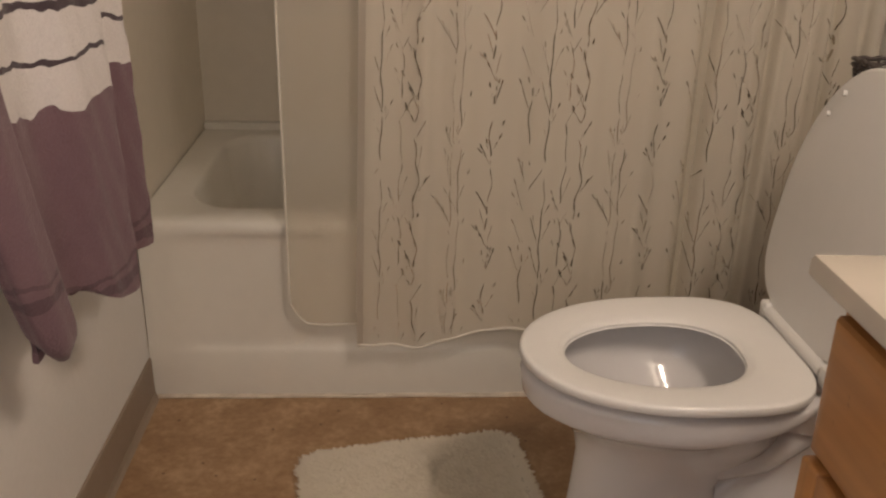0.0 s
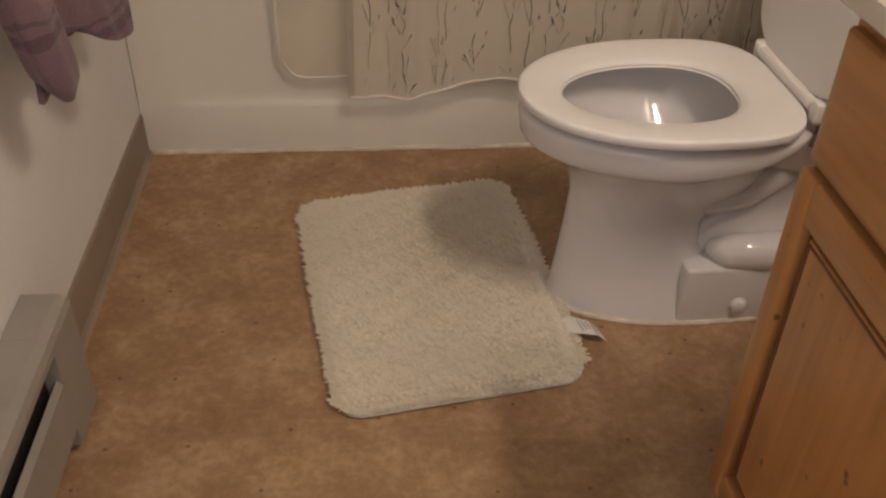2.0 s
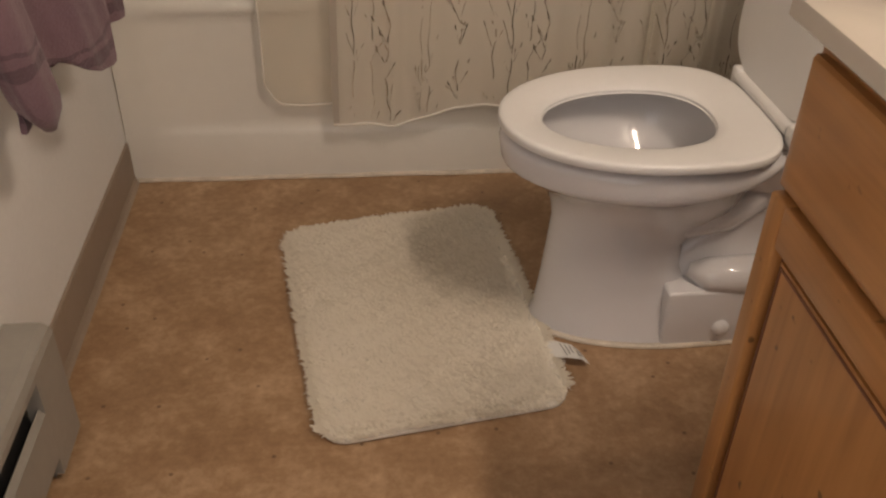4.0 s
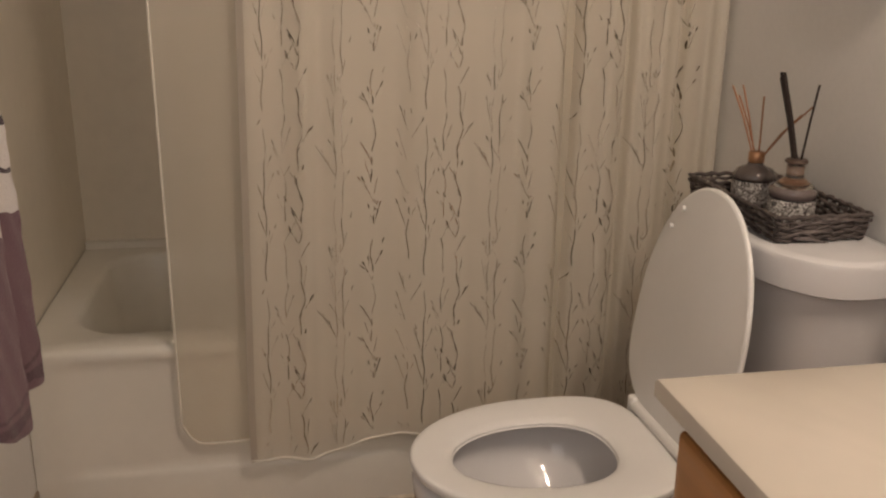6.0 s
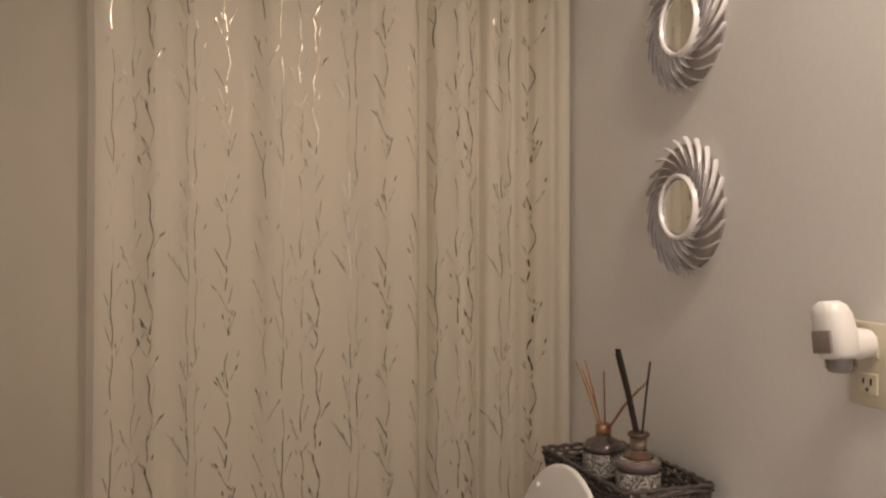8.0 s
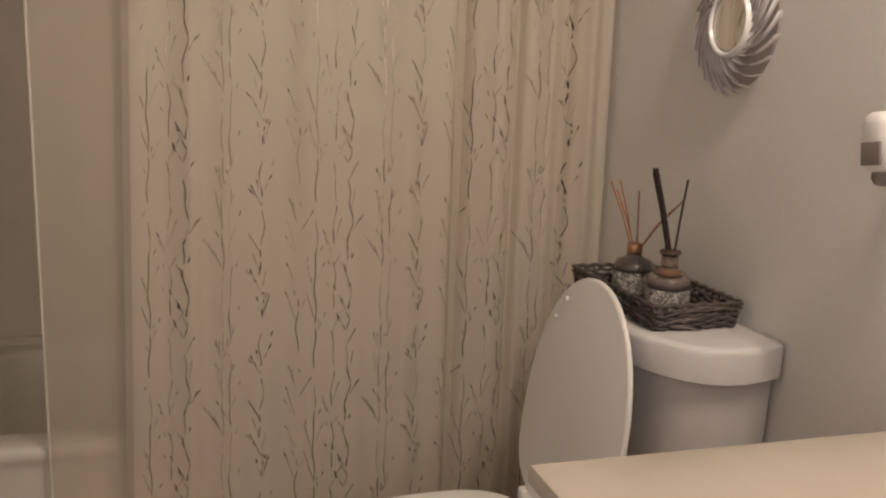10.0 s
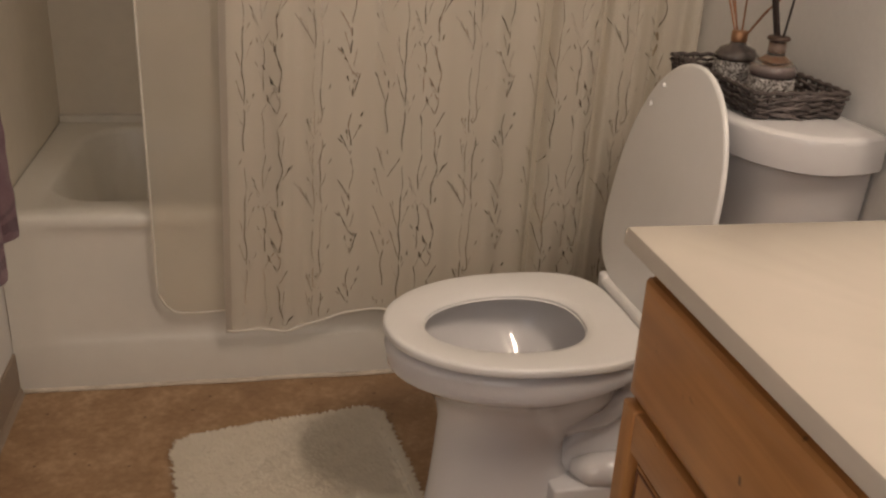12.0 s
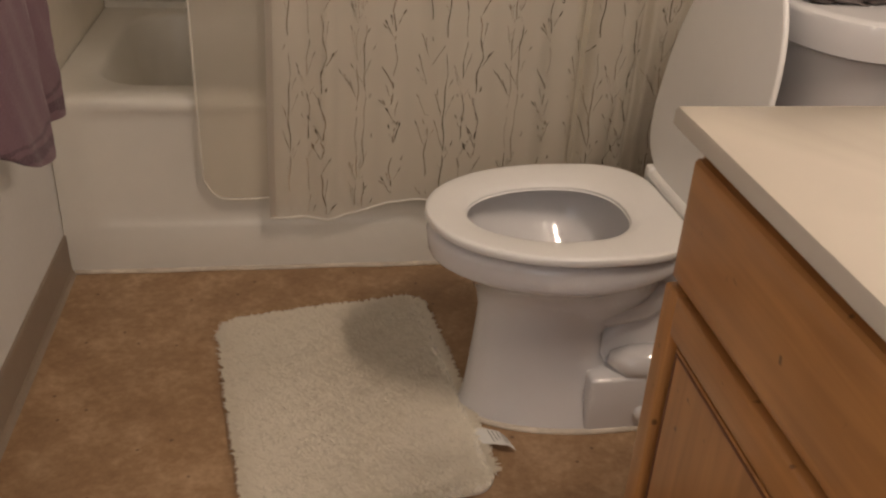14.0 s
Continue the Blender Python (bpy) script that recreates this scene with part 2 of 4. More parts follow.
WICKER = surface("dark_wicker", (0.11, 0.086, 0.078), 0.6, dark=0.35, fine=220, coarse=60, bump=0.4, contrast=(0.3, 0.7))
TWIG = surface("worn_twig", (0.19, 0.155, 0.145), 0.45, dark=0.4, fine=160, coarse=40, bump=0.3)
CLEAR = glass("clear_glass", (0.93, 0.90, 0.86))
SMOKE = surface("smoky_brown_glass", (0.085, 0.066, 0.060), 0.06, dark=0.7, coat=0.5)
GLITTER = glitter("silver_glitter")
REED_TAN = surface("tan_reed", (0.42, 0.19, 0.09), 0.7, dark=0.6, fine=200, bump=0.2)
REED_BLACK = surface("black_reed", (0.022, 0.013, 0.010), 0.95, bump=0.3)
AMBER_OIL = surface("amber_oil", (0.36, 0.21, 0.13), 0.15, dark=0.7, coat=0.4)
PLUM_GLASS = surface("plum_glass", (0.16, 0.125, 0.12), 0.07, dark=0.7, coat=0.5)
ROSE = surface("rosy_oil", (0.50, 0.37, 0.31), 0.25, dark=0.8)
COPPER = surface("copper_collar", (0.42, 0.23, 0.13), 0.35, metal=0.8)
CHROME = surface("silver_blade", (0.90, 0.87, 0.87), 0.34, metal=0.06, dark=0.9, fine=90, bump=0.0)
PEWTER = surface("pewter_backing", (0.40, 0.36, 0.34), 0.5, metal=0.3, dark=0.8)
UMBER = surface("tarnished_edge", (0.10, 0.065, 0.05), 0.45, metal=0.5)
ALMOND = surface("almond_plastic", (0.62, 0.56, 0.44), 0.4, dark=0.96, bump=0.0)
WHITE_PLASTIC = surface("white_plastic", (0.82, 0.80, 0.78), 0.35, dark=0.97, bump=0.0)
GREY_PLASTIC = surface("taupe_plastic", (0.24, 0.20, 0.185), 0.4, dark=0.9)
WATER = glass("water", (0.95, 0.97, 0.97), 0.0)
MIRROR, _n, _l, _p = nodes_of("mirror_glass")
_p.inputs["Base Color"].default_value = (0.82, 0.82, 0.80, 1)
_p.inputs["Metallic"].default_value, _p.inputs["Roughness"].default_value = 1.0, 0.03


# ---- mesh helpers ----
def part(name, bm, material, parent=None, label="", smooth=False, shade=None):
    me = bpy.data.meshes.new(name)
    bmesh.ops.recalc_face_normals(bm, faces=bm.faces)
    bm.to_mesh(me)
    bm.free()
    for m in (material if isinstance(material, (list, tuple)) else [material]):
        me.materials.append(m)
    ob = new(name, me)
    if smooth:
        me.shade_smooth()
        if shade:
            me.set_sharp_from_angle(angle=radians(shade))
    if parent:
        ob.parent = parent
    if label:
        tagged(ob, label)
    return ob


def thing(name, label, category, group="", kind=""):
    return tagged(new(name), label, category, group, kind)


def box(a, b, bevel=0.0, seg=2, bm=None):
    bm2 = bmesh.new()
    bmesh.ops.create_cube(bm2, size=1)
    for v in bm2.verts:
        v.co = Vector([(a[i] + b[i]) / 2 + v.co[i] * (b[i] - a[i]) for i in range(3)])
    if bevel:
        bmesh.ops.bevel(bm2, geom=bm2.edges[:], offset=bevel, segments=seg, affect="EDGES", profile=0.5)
    if bm is None:
        return bm2
    me = bpy.data.meshes.new("tmp")
    bm2.to_mesh(me)
    bm2.free()
    bm.from_mesh(me)
    bpy.data.meshes.remove(me)
    return bm


def loft(rings, cap0=True, cap1=True, closed=True, bm=None):
    """Skin over rings of equal length."""
    bm = bm or bmesh.new()
    vs = [[bm.verts.new(p) for p in r] for r in rings]
    n = len(rings[0])
    for a, b in zip(vs, vs[1:]):
        for i in range(n if closed else n - 1):
            j = (i + 1) % n
            bm.faces.new((a[i], a[j], b[j], b[i]))
    if cap0:
        bm.faces.new(list(reversed(vs[0])))
    if cap1:
        bm.faces.new(vs[-1])
    return bm


def tube(points, radius, seg=8, bm=None, taper=None):
    pts = [Vector(p) for p in points]
    rings = []
    for i, p in enumerate(pts):
        d = (pts[min(i + 1, len(pts) - 1)] - pts[max(i - 1, 0)]).normalized()
        u = d.cross(Vector((0, 0, 1)) if abs(d.z) < 0.9 else Vector((1, 0, 0))).normalized()
        v = d.cross(u)
        r = radius * (taper[i] if taper else 1)
        rings.append([p + u * r * math.cos(2 * math.pi * k / seg) + v * r * math.sin(2 * math.pi * k / seg) for k in range(seg)])
    return loft(rings, bm=bm)


def lathe(profile, centre, seg=28, bm=None, cap0=True, cap1=True):
    cx, cy = centre
    rings = [[(cx + r * math.cos(2 * math.pi * k / seg), cy + r * math.sin(2 * math.pi * k / seg), z) for k in range(seg)] for r, z in profile]
    return loft(rings, cap0, cap1, bm=bm)


def egg(x0, x1, y0, b, n=48, back=2.6, front=2.0, grow=0.56):
    """An oval outline, its front at x0 and its squarer back at x1, widest at the share grow of its length."""
    xm = x0 + (x1 - x0) * grow
    out = []
    for k in range(n):
        a = 2 * math.pi * k / n
        c, s = math.cos(a), math.sin(a)
        p = back if c > 0 else front
        ax = (x1 - xm) if c > 0 else (xm - x0)
        out.append((xm + ax * math.copysign(abs(c) ** (2 / p), c), y0 + b * math.copysign(abs(s) ** (2 / p), s)))
    return out


# ---- the room ----
def structure(name, a, b, material, label, bevel=0.0):
    ob = part(name, box(a, b, bevel), material)
    return tagged(ob, label, name.split("_")[0], kind="structure")


structure("floor", (-0.1, SOUTH - 0.1, -0.08), (W + 0.1, NORTH + 0.1, 0.0), FLOOR, "brown mottled sheet vinyl bathroom floor")
structure("ceiling", (-0.1, SOUTH - 0.1, HIGH), (W + 0.1, NORTH + 0.1, HIGH + 0.08), CEIL, "plain off-white painted ceiling")
structure("wall_west", (-0.1, SOUTH, 0.0), (0.0, 0.0, HIGH), WALL, "beige painted wall with fine orange-peel texture")
structure("wall_east", (W, SOUTH, 0.0), (W + 0.1, 0.0, HIGH), WALL, "beige painted wall with fine orange-peel texture")
structure("wall_south", (-0.1, SOUTH - 0.1, 0.0), (W + 0.1, SOUTH, HIGH), WALL, "plain beige painted wall behind the viewer")
structure("wall_alcove_west", (-0.1, 0.0, 0.0), (-0.002, NORTH, HIGH), SURROUND, "smooth beige tub surround end wall")
structure("wall_alcove_east", (W + 0.002, 0.0, 0.0), (W + 0.1, NORTH, HIGH), SURROUND, "smooth beige tub surround end wall")
structure("wall_north", (-0.1, NORTH, 0.0), (W + 0.1, NORTH + 0.1, HIGH), SURROUND, "smooth beige tub surround back wall")


def cove_base(name, x, sign, y0, y1):
    """Vinyl cove base: a thin strip with a rounded top and a small flared toe."""
    prof = [(0, 0), (0.016, 0), (0.010, 0.006), (0.006, 0.016), (0.005, 0.098), (0.003, 0.103), (0, 0.104)]
    bm = loft([[(x + sign * a, y, z) for a, z in prof] for y in (y0, y1)])
    return tagged(part(name, bm, COVE), "taupe vinyl cove baseboard along the wall", "baseboard", kind="structure")


cove_base("baseboard", 0.0, 1, -0.796, -0.002)
cove_base("baseboard", W, -1, -1.085, -0.002)


# ---- bathtub ----
def bathtub():
    tub = thing("bathtub", "off-white enamel alcove bathtub with stepped apron", "bathtub")
    prof = [(0.0, 0.0), (0.0, 0.112), (0.006, 0.124), (0.010, 0.134), (0.012, 0.15), (0.012, 0.37), (0.010, 0.388),
            (0.006, 0.396), (0.002, 0.404), (0.002, 0.416), (0.006, 0.425), (0.016, 0.430), (0.04, 0.431)]
    xs = [0.001, 0.05, 0.09, 0.11, 0.3, 0.8, 1.3, 1.41, 1.43, 1.47, W - 0.001]
    rings = []
    for x in xs:
        inner = 0.10 < x < 1.42
        rings.append([(x, y if (inner or y < 0.002 or z > 0.4) else y * 0.25, z) for y, z in prof])
    part("apron", loft(rings, False, False, closed=False), ENAMEL, tub, smooth=True, shade=50)
    # rim and basin
    n = 64
    def rect(x0, y0, x1, y1, r, z):
        pts = []
        for cx, cy, a0 in ((x1 - r, y0 + r, -90), (x1 - r, y1 - r, 0), (x0 + r, y1 - r, 90), (x0 + r, y0 + r, 180)):
            for k in range(n // 4):
                a = radians(a0 + 90 * k / (n // 4 - 1))
                pts.append((cx + r * math.cos(a), cy + r * math.sin(a), z))
        return pts
    rings = [rect(0.001, 0.0395, W - 0.001, NORTH - 0.002, 0.003, 0.431),
             rect(0.075, 0.085, W - 0.075, NORTH - 0.065, 0.13, 0.431),
             rect(0.083, 0.093, W - 0.083, NORTH - 0.073, 0.128, 0.426),
             rect(0.088, 0.098, W - 0.088, NORTH - 0.078, 0.125, 0.412),
             rect(0.12, 0.115, W - 0.12, NORTH - 0.095, 0.12, 0.22),
             rect(0.17, 0.14, W - 0.16, NORTH - 0.12, 0.12, 0.10),
             rect(0.24, 0.19, W - 0.22, NORTH - 0.17, 0.10, 0.075)]
    part("basin", loft(rings, False, True), ENAMEL, tub, smooth=True, shade=60)
    rings = [rect(0.0005, 0.75, W - 0.0005, NORTH - 0.0005, 0.002, 0.4315), rect(0.0005, 0.75, W - 0.0005, NORTH - 0.0005, 0.002, 0.45)]
    part("tile_flange", loft(rings), ENAMEL, tub)
    part("caulk_bead", tube([(x, -0.003 + 0.0015 * math.sin(x * 23), 0.003) for x in np.linspace(0.012, W - 0.012, 40)], 0.0062, 6), CAULK, tub, "cream caulk bead along the floor", smooth=True)
    return tub


bathtub()


# ---- shower curtain, liner and rod ----
def fold(x, z):
    """Depth of the curtain at x along the rod."""
    up = min(1.0, max(0.0, z / 1.9))
    y = -0.047 + 0.0045 * math.sin(x * 33 + 0.4) + 0.0025 * math.sin(x * 71 + z * 0.6)
    for at, wide, deep in ((0.545, 0.03, 0.008), (0.775, 0.05, 0.007), (1.105, 0.03, 0.010), (1.175, 0.014, 0.036), (1.30, 0.010, 0.036), (1.418, 0.007, 0.026)):
        y += deep * (0.75 + 0.4 * up) * math.exp(-((x - at + 0.012 * (0.5 - up)) / wide) ** 2)
    for at, wide, high in ((1.25, 0.026, 0.024), (1.365, 0.022, 0.026), (1.46, 0.018, 0.020), (1.505, 0.012, 0.012), (0.605, 0.022, 0.013), (0.83, 0.03, 0.009), (1.06, 0.025, 0.014)):
        y -= high * (0.7 + 0.4 * up) * math.exp(-((x - at) / wide) ** 2)
    return y


def lean(x, z):
    """The open side drifts a little towards the far end as it rises."""
    return x + 0.028 * min(1, max(0, (z - 0.25) / 1.3)) * max(0, 1 - (x - 0.47) / 0.6)


def hem_z(x):
    """The curtain's lower edge dips beside its open end."""
    t = min(1, max(0, (x - 0.615) / 0.14))
    return 0.156 + 0.038 * t * t * (3 - 2 * t) + 0.003 * math.sin(x * 40)


def sheet(x0, x1, depth, low, top, nx, nz, slant=True):
    bm = bmesh.new()
    rows = []
    for i in range(nx + 1):
        x = x0 + (x1 - x0) * i / nx
        z0 = low(x)
        rows.append([bm.verts.new((lean(x, z) if slant else x, depth(x, z), z)) for z in [z0 + (top - z0) * k / nz for k in range(nz + 1)]])
    for a, b in zip(rows, rows[1:]):
        for k in range(nz):
            bm.faces.new((a[k], b[k], b[k + 1], a[k + 1]))
    return bm


def branch_print():
    """Silver foil branches: bold wavy stems with forked twigs and buds, in a repeat of 0.34 by 0.36 m."""
    rng = random.Random(11)
    strokes = []
    RX, RZ = 0.34, 0.36
    def ink(pts, width, keep=0.8, cut=0.2):
        run = []
        for k, q in enumerate(pts):
            run.append(q)
            if rng.random() < cut or k == len(pts) - 1:
                if len(run) > 1 and rng.random() < keep:
                    strokes.append((run, width * rng.choice((0.55, 0.8, 1.0, 1.15))))
                run = [q] if rng.random() < 0.5 else []
    def bud(x, z, tilt, width):
        strokes.append(([(x, z), (x + tilt * 0.005, z + 0.005), (x + tilt * 0.010, z + 0.011)], width))
    def twig(x, z, length, tilt, width, forks):
        steps = max(4, int(length / 0.009))
        bend = rng.uniform(-0.3, 0.3)
        pts = [(x + tilt * length * t * (1 + bend * t) * 0.8, z + length * t) for t in [k / steps for k in range(steps + 1)]]
        ink(pts, width, 0.8, 0.25)
        if rng.random() < 0.8:
            bud(*pts[-1], tilt, width * 1.6)
        for _ in range(forks):
            k = rng.randrange(1, steps)
            twig(*pts[k], length * rng.uniform(0.25, 0.5), tilt + rng.choice((-1, 1)) * rng.uniform(0.25, 0.55), width * 0.8, 0)
    # offset, width, waviness, twigs
    stems = ((0.000, 0.0026, 0.0052, 10), (0.074, 0.0014, 0.002, 7), (0.090, 0.0013, 0.002, 6), (0.155, 0.0024, 0.0038, 11), (0.232, 0.0018, 0.003, 9), (0.268, 0.0014, 0.002, 7), (0.308, 0.0014, 0.003, 7))
    for off, width, wave, twigs in stems:
        steps, phase = 40, rng.random() * 6
        pts = []
        for k in range(steps + 1):
            a = 2 * math.pi * k / steps
            pts.append((off + wave * (math.sin(a * 2 + phase) + 0.6 * math.sin(a * 5 + phase * 2)), RZ * k / steps))
        ink(pts, width, 0.74, 0.24)
        for _ in range(twigs):
            k = int(steps * (rng.betavariate(3, 3) if rng.random() < 0.45 else rng.random())) % steps
            side = rng.choice((-1, 1))
            twig(pts[k][0] + side * 0.002, pts[k][1], rng.uniform(0.02, 0.062), side * rng.uniform(0.22, 0.7), width * rng.uniform(0.5, 0.7), rng.choice((0, 0, 0, 1)))
    verts, faces = [], []
    for ix in range(-1, 4):
        for iz in range(-1, 6):
            for run, width in strokes:
                base = None
                for k, (px, pz) in enumerate(run):
                    x, z = 0.590 + ix * RX + px, 0.225 + iz * RZ + pz
                    if not (0.503 < x < 1.475 and hem_z(x) + 0.014 < z < 1.96):
                        base = None
                        continue
                    q = run[min(k + 1, len(run) - 1)]
                    o = run[max(k - 1, 0)]
                    dx, dz = q[0] - o[0], q[1] - o[1]
                    ln = math.hypot(dx, dz) or 1
                    w = width * (0.5 if k in (0, len(run) - 1) else 1)
                    ux, uz = -dz / ln * w * 0.5, dx / ln * w * 0.5
                    verts.append((lean(x + ux, z + uz), fold(x + ux, z + uz) - 0.0012, z + uz))
                    verts.append((lean(x - ux, z - uz), fold(x - ux, z - uz) - 0.0012, z - uz))
                    here = len(verts) - 2
                    if base is not None:
                        faces.append((base, base + 1, here + 1, here))
                    base = here
    return verts, faces


def shower_curtain():
    cur = thing("shower_curtain", "sheer beige shower curtain printed with silver foil branches", "curtain")
    part("cloth", sheet(0.485, 1.512, fold, hem_z, 2.01, 250, 44), CURTAIN, cur, smooth=True)
    part("side_hem", sheet(0.470, 0.4848, lambda x, z: fold(x, z) - 0.0005 + 0.006 * (0.4848 - x) / 0.0148, hem_z, 2.01, 6, 44), HEM, cur, "doubled side hem", smooth=True)
    bm = tube([(x, fold(x, hem_z(x)) - 0.001, hem_z(x) + 0.003) for x in np.linspace(0.472, 1.511, 120)], 0.0032, 6)
    part("bottom_hem", bm, PALE_HEM, cur, "rolled bottom hem", smooth=True)
    me = bpy.data.meshes.new("foil_print")
    v, f = branch_print()
    me.from_pydata(v, [], f)
    me.materials.append(FOIL)
    ob = new("foil_print", me)
    ob.parent = cur
    tagged(ob, "silver foil branch print")
    return cur


shower_curtain()


def liner_depth(x, z):
    return -0.0135 + 0.003 * math.sin(x * 40 + 1.0) + 0.0015 * math.sin(z * 5)


def liner_low(x):
    t = max(0.0, 1 - (x - 0.322) / 0.045)
    return 0.193 + 0.05 * t ** 2.2


def shower_liner():
    lin = thing("shower_liner", "frosted shower liner hanging outside the tub", "curtain")
    part("film", sheet(0.322, 1.47, liner_depth, liner_low, 2.005, 140, 30, False), LINER, lin, smooth=True)
    edge = [(0.3225, liner_depth(0.322, z) - 0.001, z) for z in np.linspace(2.0, 0.25, 40)]
    edge += [(x, liner_depth(x, 0.2) - 0.001, liner_low(x) + 0.001) for x in np.linspace(0.323, 1.46, 70)]
    part("hem", tube(edge, 0.0027, 6), PALE_HEM, lin, "thick welded hem", smooth=True)
    return lin


shower_liner()
rod = thing("shower_rod", "dark metal shower curtain rod between the walls", "rod")
bm = bmesh.new()
tube([(0.0, -0.03, 2.02), (W, -0.03, 2.02)], 0.0125, 16, bm)
part("bar", bm, BRONZE, rod, smooth=True, shade=40)
for x in (0.0, W - 0.012):
    part("flange", tube([(x, -0.03, 2.02), (x + 0.012, -0.03, 2.02)], 0.03, 20), BRONZE, rod, smooth=True, shade=40)


# ---- toilet ----
TY = -0.535


def toilet():
    t = thing("toilet", "white two-piece china toilet with the seat lid raised", "toilet")
    body = [(0.0, 0.838, 1.30, 0.112, 3.2), (0.012, 0.838, 1.30, 0.111, 3.2), (0.03, 0.845, 1.24, 0.100, 3.4), (0.08, 0.851, 1.14, 0.088, 3.6), (0.14, 0.857, 1.10, 0.081, 3.8), (0.19, 0.861, 1.10, 0.081, 3.4),
            (0.23, 0.863, 1.13, 0.087, 2.8), (0.262, 0.857, 1.19, 0.101, 2.3), (0.29, 0.841, 1.20, 0.120, 2.2), (0.312, 0.817, 1.22, 0.137, 2.2), (0.330, 0.792, 1.235, 0.155, 2.2),
            (0.340, 0.775, 1.245, 0.169, 2.3), (0.345, 0.768, 1.25, 0.174, 2.4), (0.351, 0.765, 1.25, 0.1765, 2.4), (0.382, 0.761, 1.25, 0.1775, 2.4), (0.389, 0.764, 1.25, 0.1745, 2.4), (0.394, 0.772, 1.245, 0.167, 2.4), (0.397, 0.784, 1.24, 0.157, 2.4)]
    # the underside of the rim sweeps up towards the hinge
    rise = lambda x, z: (0.386 - z) * min(0.93, 0.8 * max(0.0, (x - 1.0) / 0.2) ** 1.5) if 0.30 < z < 0.385 else 0.0
    rings = [[(x, y, z + rise(x, z)) for x, y in egg(x0, x1, TY, b, back=p)] for z, x0, x1, b, p in body]
    inner = [(0.397, 0.806, 1.160, 0.142), (0.392, 0.800, 1.166, 0.148), (0.372, 0.800, 1.168, 0.150), (0.345, 0.812, 1.158, 0.143), (0.325, 0.828, 1.15, 0.128), (0.308, 0.848, 1.14, 0.111), (0.29, 0.872, 1.13, 0.092), (0.268, 0.905, 1.118, 0.071), (0.24, 0.945, 1.10, 0.052), (0.19, 0.985, 1.08, 0.040)]
    rings += [[(x, y, z) for x, y in egg(x0, x1, TY, b, back=2.2)] for z, x0, x1, b in inner]
    part("bowl", loft(rings), CHINA, t, smooth=True, shade=70)
    part("water", loft([[(x, y, z) for x, y in egg(0.948, 1.099, TY, 0.052, n=32)] for z in (0.234, 0.2395)]), WATER, t)
    # shelf behind the bowl that carries the tank
    deck = [(0.30, 1.19, 1.50, 0.085), (0.34, 1.17, 1.505, 0.10), (0.375, 1.16, 1.505, 0.108), (0.403, 1.16, 1.505, 0.108), (0.408, 1.165, 1.50, 0.104)]
    part("deck", loft([[(x, y, z) for x, y in egg(x0, x1, TY, b, back=5, front=5, grow=0.5)] for z, x0, x1, b in deck]), CHINA, t, smooth=True, shade=50)
    core = [(0.10, 1.04, 1.42, 0.070), (0.15, 1.06, 1.40, 0.056), (0.20, 1.125, 1.40, 0.054), (0.25, 1.165, 1.40, 0.058), (0.30, 1.185, 1.42, 0.072), (0.345, 1.195, 1.44, 0.090)]
    part("trap_core", loft([[(x, y, z) for x, y in egg(x0, x1, TY, b, back=4, front=4, grow=0.5)] for z, x0, x1, b in core]), CHINA, t, smooth=True, shade=60)
    # rear foot with the side flange and the curl of the trap
    part("foot", box((1.060, TY - 0.115, 0.0), (1.42, TY + 0.115, 0.122), 0.007, 3), CHINA, t, smooth=True, shade=50)
    for s in (-1, 1):
        path = [(1.105, TY + s * 0.070, 0.143), (1.135, TY + s * 0.085, 0.139), (1.20, TY + s * 0.088, 0.137), (1.28, TY + s * 0.084, 0.139), (1.36, TY + s * 0.065, 0.145)]
        part("trapway", tube(path, 0.036, 18, taper=[0.35, 0.9, 1, 0.95, 0.5]), CHINA, t, smooth=True)
        path = [(1.02, TY + s * 0.050, 0.245), (1.09, TY + s * 0.056, 0.228), (1.16, TY + s * 0.050, 0.24), (1.24, TY + s * 0.042, 0.29), (1.30, TY + s * 0.03, 0.32)]
        part("trap_curl", tube(path, 0.028, 16, taper=[0.4, 0.85, 1, 0.95, 0.6]), CHINA, t, smooth=True)
        part("bolt_cap", tube([(1.168, TY + s * 0.108, 0.040), (1.168, TY + s * 0.121, 0.040), (1.168, TY + s * 0.127, 0.040)], 0.016, 16, taper=[1, 1, 0.6]), CHINA, t, "white bolt cap", smooth=True, shade=60)
        part("seat_bolt_nut", tube([(1.236, TY + s * 0.098, 0.36), (1.236, TY + s * 0.098, 0.398)], 0.017, 10), GREY_PLASTIC, t, "brown plastic nut", smooth=True, shade=40)
    # tank, narrower below, bowed in front
    def tank_ring(x0, half, z, bow=0.05, back=1.512):
        out = []
        for k in range(25):
            u = math.sin(math.pi * (k / 24 - 0.5))
            x = x0 + bow * (1 - math.sqrt(max(0.0, 1 - abs(u) ** 2.3)))
            y = TY + half * u
            out.append((x, y))
        side = [(x0 + bow + 0.012, half * 1.003), (x0 + bow + 0.03, half * 0.999), (back - 0.035, half * 0.975), (back - 0.012, half * 0.945), (back, half * 0.91)]
        ring = [(x, TY - y) for x, y in reversed(side)]
        ring += out
        ring += [(x, TY + y) for x, y in side]
        return [(x, y, z) for x, y in ring]
    part("tank", loft([tank_ring(1.352, 0.162, 0.408, 0.07), tank_ring(1.345, 0.167, 0.42, 0.075), tank_ring(1.322, 0.184, 0.62, 0.09), tank_ring(1.315, 0.194, 0.7455, 0.10)]), CHINA, t, smooth=True, shade=40)
